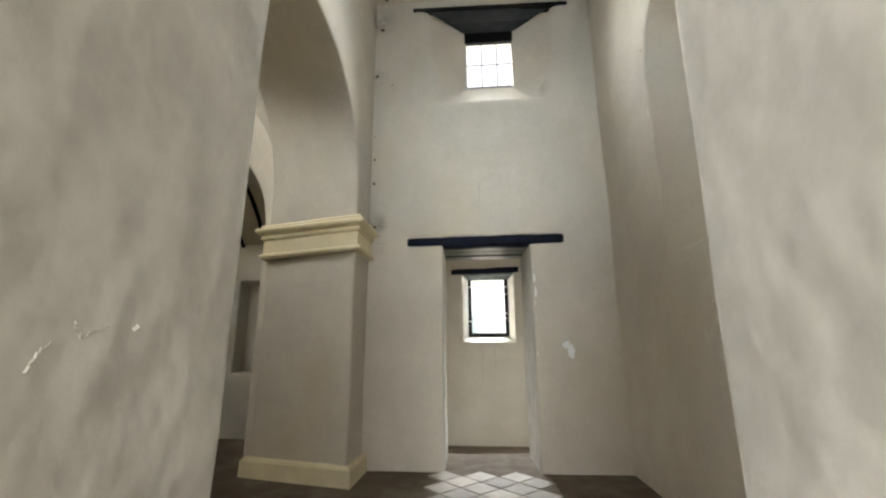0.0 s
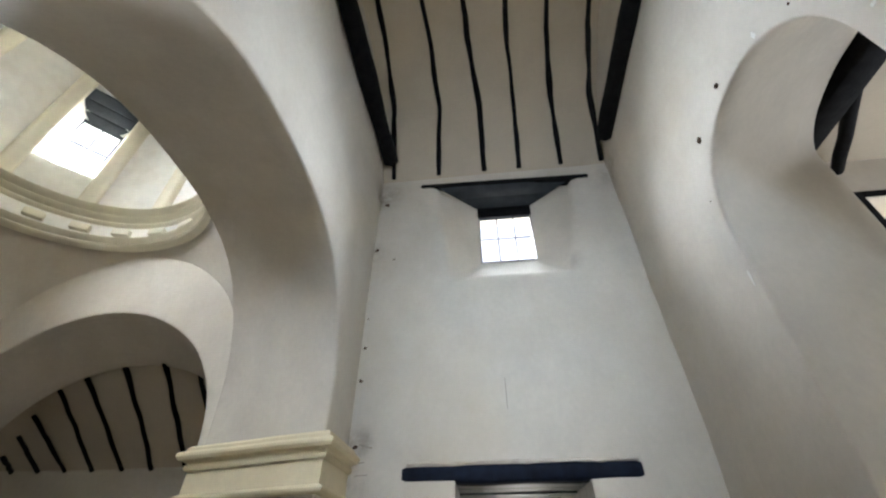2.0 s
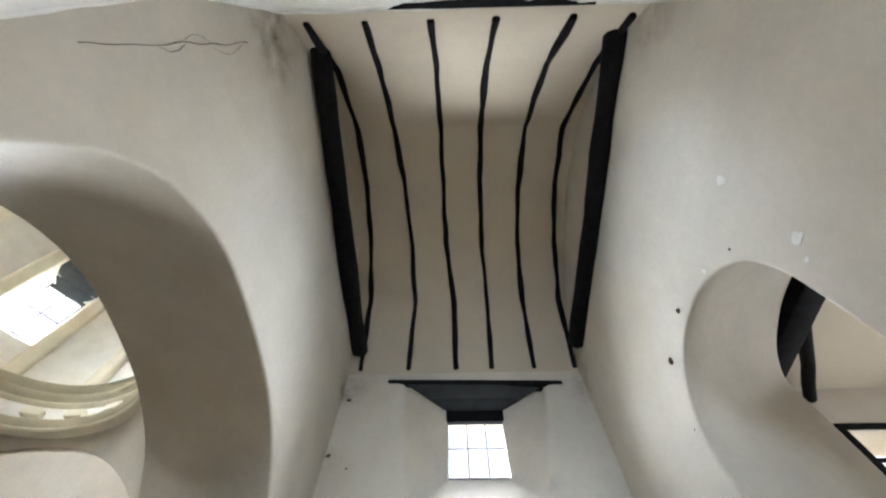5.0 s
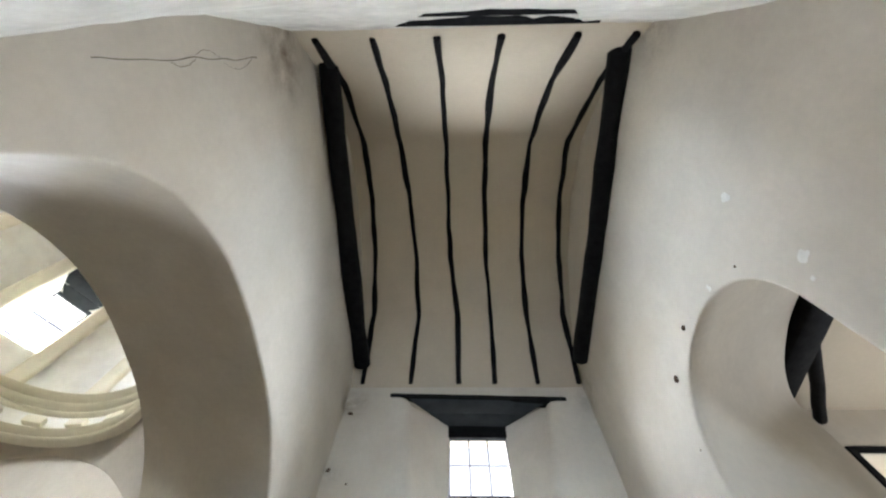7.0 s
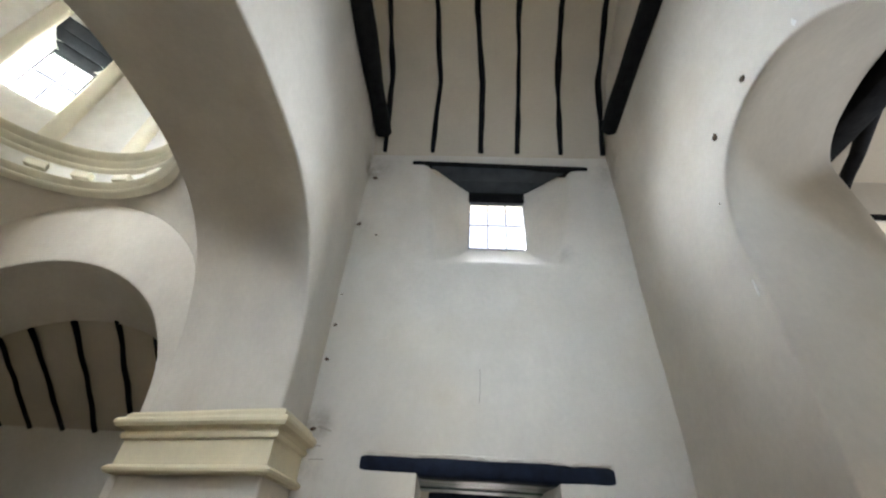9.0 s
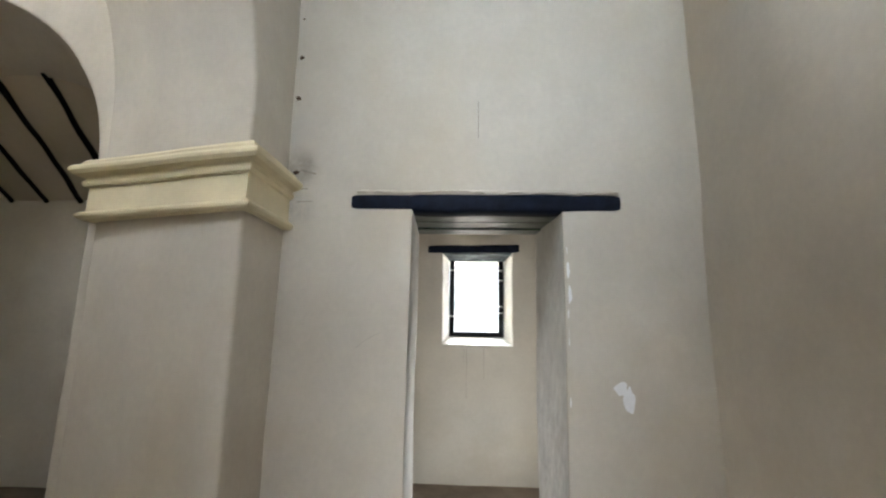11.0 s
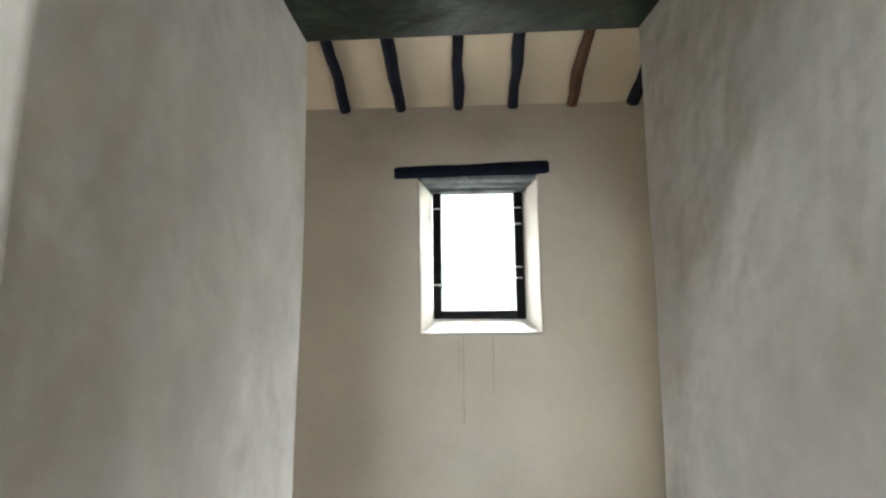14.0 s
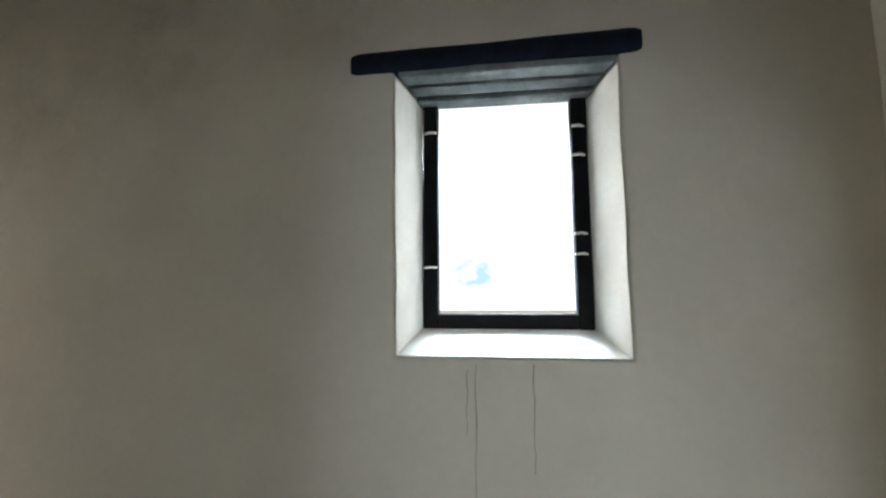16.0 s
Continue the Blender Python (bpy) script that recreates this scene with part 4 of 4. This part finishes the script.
FLAKE = material("thin_flaking_limewash", (0.71, 0.68, 0.61), vary=0.1, scale=12, fine=60, bump=0.3)
WORN = material("worn_pale_limewash", (0.66, 0.605, 0.51), vary=0.12, scale=14, fine=50, bump=0.5)
BARE = material("fresh_white_filler", (0.80, 0.79, 0.78), vary=0.05, scale=12, fine=60, bump=0.2)
DRIP = material("dry_drip_stain", (0.33, 0.29, 0.23), vary=0.15, scale=20, fine=80, bump=0.1)
MUD = material("dried_mud", (0.10, 0.06, 0.035), vary=0.4, scale=40, fine=160, bump=0.8)
SOOT = material("dark_grime", (0.20, 0.17, 0.13), vary=0.3, scale=30, fine=120, bump=0.4)
E1, EZ = (1, 0, 0), (0, 0, 1)
for i, (x, z, w, h) in enumerate(((1.205, 1.135, 0.085, 0.07), (1.245, 1.085, 0.07, 0.13), (0.925, 1.80, 0.03, 0.085), (0.93, 1.66, 0.03, 0.10),
                                  (0.918, 1.55, 0.014, 0.06), (0.918, 1.42, 0.012, 0.10), (0.918, 1.92, 0.012, 0.05), (0.92, 1.06, 0.015, 0.05))):
    blob("plaster_patch", (x, BY1 - 0.001, z), E1, EZ, w, h, BARE, "white patch of fresh filler on the plaster by the doorway", "plaster patch", i)
blob("plaster_patch", (2.06, 2.885, 2.0), E1, EZ, 0.13, 0.15, BARE, "pale worn patch on the reveal of the arched opening", "plaster patch", 21)
for i, (y, z, w, h) in enumerate(((1.46, 3.80, 0.06, 0.07), (1.54, 3.26, 0.06, 0.06), (1.60, 3.18, 0.03, 0.03), (1.96, 3.74, 0.03, 0.05), (2.86, 2.90, 0.025, 0.09))):
    blob("plaster_patch", (BX1 + 0.001, y, z), (0, -1, 0), EZ, w, h, FLAKE, "small white chip in the side wall's plaster", "plaster patch", 30 + i)
for i, (y, z, s) in enumerate(((2.64, 3.80, 0.045), (2.30, 3.86, 0.034), (1.76, 3.60, 0.016), (2.84, 3.45, 0.012))):
    bm = bmesh.new()
    bmesh.ops.create_icosphere(bm, subdivisions=2, radius=s / 2)
    for v in bm.verts:
        v.co *= 1 + 0.5 * noise.noise(v.co * 60 + Vector((i * 3, 0, 0)))
        v.co = Vector((v.co.x * 0.6, v.co.y, v.co.z * 1.2)) + Vector((BX1 + 0.002, y, z)) + wob(Vector((BX1, y, z)), 0.016)
    tagged(part("wasp_nest", bm, MUD), "small brown mud nest stuck to the plaster wall", "wasp nest", group="mud nests on the walls")
for i, (x, z, s) in enumerate(((-0.745, 3.17, 0.03), (-0.745, 2.88, 0.035), (-0.73, 2.38, 0.035), (-0.75, 4.22, 0.04), (-0.56, 4.10, 0.022), (-0.70, 4.86, 0.05), (-0.75, 3.45, 0.014))):
    bm = bmesh.new()
    bmesh.ops.create_icosphere(bm, subdivisions=2, radius=s / 2)
    for v in bm.verts:
        v.co *= 1 + 0.6 * noise.noise(v.co * 60 + Vector((i * 5, 2, 0)))
        v.co = Vector((v.co.x, v.co.y * 0.5, v.co.z * 0.8)) + Vector((x, BY1 - 0.002, z)) + wob(Vector((x, BY1, z)))
    tagged(part("wasp_nest", bm, MUD), "small dark mud nest in the corner of the walls", "wasp nest", group="mud nests on the walls")


def crack(pts, r, label, seed, mat=None):
    bm = log_mesh(pts, r, sides=5, seed=seed, rough=0.9)
    return tagged(part("plaster_crack", bm, mat or SOOT), label, "crack")


crack([(BX0 + 0.0 + wob(Vector((BX0, 0.77, z)))[0], 0.775 + 0.02 * noise.noise(Vector((0, 0, z * 5))) + wob(Vector((BX0, 0.77, z)))[1], z) for z in [3.15 + 1.2 * i / 30 for i in range(31)]],
      0.0035, "long dark crack in the plaster near the corner", 1)
for k, (z0, dz, dy) in enumerate(((4.28, -0.32, 0.05), (3.95, -0.22, -0.035), (3.72, -0.18, 0.03))):
    crack([(BX0 + wob(Vector((BX0, 0.77, z0 + dz * i / 14)))[0], 0.775 + dy * math.sin(math.pi * i / 16) + wob(Vector((BX0, 0.77, z0)))[1] + 0.008 * noise.noise(Vector((k, 0, i * 0.6))),
            z0 + dz * i / 14) for i in range(15)], 0.0022, "fine branching crack in the plaster near the corner", 50 + k, DRIP)
for x, z0, z1 in ((0.40, 1.19, 0.62), (0.60, 1.19, 0.83), (0.37, 1.17, 0.95)):
    crack([(x + 0.006 * noise.noise(Vector((x, z0, i))) , RY1 - 0.001 + wob(Vector((x, RY1, z0 + (z1 - z0) * i / 12)))[1], z0 + (z1 - z0) * i / 12) for i in range(13)],
          0.0022, "thin dark drip stain running down the wall below the window", int(x * 100), DRIP)
crack([(0.40 + 0.01 * noise.noise(Vector((1, 1, i))), BY1 - 0.001 + wob(Vector((0.4, BY1, 2.62 + 0.03 * i)))[1], 2.62 + 0.03 * i) for i in range(9)], 0.0025,
      "hairline crack in the plaster above the lintel", 9, DRIP)

for x0, x1, z0, z1, r in ((-0.70, -0.60, 2.40, 2.375, 0.006), (-0.70, -0.645, 2.275, 2.28, 0.004), (-0.71, -0.61, 2.195, 2.20, 0.004)):
    crack([(x0 + (x1 - x0) * i / 10, BY1 - 0.001 + wob(Vector((x0 + (x1 - x0) * i / 10, BY1, z0)))[1], z0 + (z1 - z0) * i / 10 + 0.004 * noise.noise(Vector((i * 0.7, z0, 0))))
           for i in range(11)], r * 0.6, "short dark streak in the plaster beside the cornice", int(z0 * 100), DRIP)

# ragged plaster edge over the door lintel
bm = log_mesh(line((-0.33, BY1 - 0.004, 2.262), (1.23, BY1 - 0.004, 2.266), 110, 0.022, 4), 0.012, sides=7, seed=200, rough=1.0)
tagged(part("plaster_lip", bm, PLASTER), "ragged raised plaster edge above the door lintel", "plaster edge")


# scrapes and peeling on the walls near the entry
def scrape(pts, r, seed, mat, label):
    bm = log_mesh(pts, r, sides=6, seed=seed, rough=1.0, flat=0.5)
    return tagged(part("plaster_scrape", bm, mat), label, "scrape")


def jamb_x(y, z, side):
    d = (0.68 - y) / 0.75
    f0 = (-0.185 + 0.035 * (z + 0.4) / 2.7, 0.735 + 0.05 * (z + 0.4) / 2.7)[side]
    f1 = (-0.16, 0.80)[side]
    x = f0 + (f1 - f0) * d
    return x + wob(Vector((x, y, z)), 0.022).x


def ridge(points, r, seed):
    """A raised trowel ridge along a few (y, z) stations of the doorway's west side."""
    pts = []
    for (ya, za), (yb, zb) in zip(points, points[1:]):
        for j in range(6):
            w = j / 6
            y = ya + (yb - ya) * w + 0.004 * noise.noise(Vector((j * 0.9, ya * 50, seed)))
            z = za + (zb - za) * w + 0.006 * noise.noise(Vector((j * 0.8, seed, za * 50)))
            pts.append((jamb_x(y, z, 0) - r * 0.35, y, z))
    scrape(pts, r, seed, PLASTER_JAMB, "raised trowel ridge in the rough plaster of the doorway")


ridge([(0.250, 1.083), (0.258, 1.097), (0.267, 1.114), (0.290, 1.120), (0.313, 1.123), (0.328, 1.134), (0.357, 1.140)], 0.0018, 301)
ridge([(0.300, 1.144), (0.307, 1.132), (0.317, 1.123)], 0.003, 302)
ridge([(0.392, 1.140), (0.405, 1.143)], 0.003, 303)
ridge([(0.479, 1.009), (0.486, 1.036)], 0.0022, 304)
ridge([(0.361, 1.012), (0.385, 1.010), (0.403, 1.017)], 0.0022, 305)
for y, z, r in ((0.292, 1.227, 0.004), (0.394, 1.338, 0.003), (0.255, 1.334, 0.003)):
    ridge([(y, z), (y + 0.008, z + 0.003)], r, int(z * 1000))

rnd = random.Random(7)
for i in range(22):
    y = 2.22 + rnd.gauss(0, 0.16)
    z = 1.24 - (y - 2.2) * 0.5 + rnd.gauss(0, 0.17)
    blob("plaster_patch", (BX1 + 0.001, y, z), (0, -1, 0), EZ, rnd.uniform(0.03, 0.075), rnd.uniform(0.05, 0.13), WORN,
         "flaking pale patch on the lower side wall", "plaster patch", 60 + i, thick=0.003, ragged=0.6)
crack([(-0.15 - 0.16 * i / 10, BY1 - 0.001 + wob(Vector((-0.15 - 0.16 * i / 10, BY1, 1.4)))[1], 1.42 - 0.10 * (i / 10) ** 1.5) for i in range(11)], 0.0006,
      "hairline crack in the plaster beside the doorway", 15, DRIP)
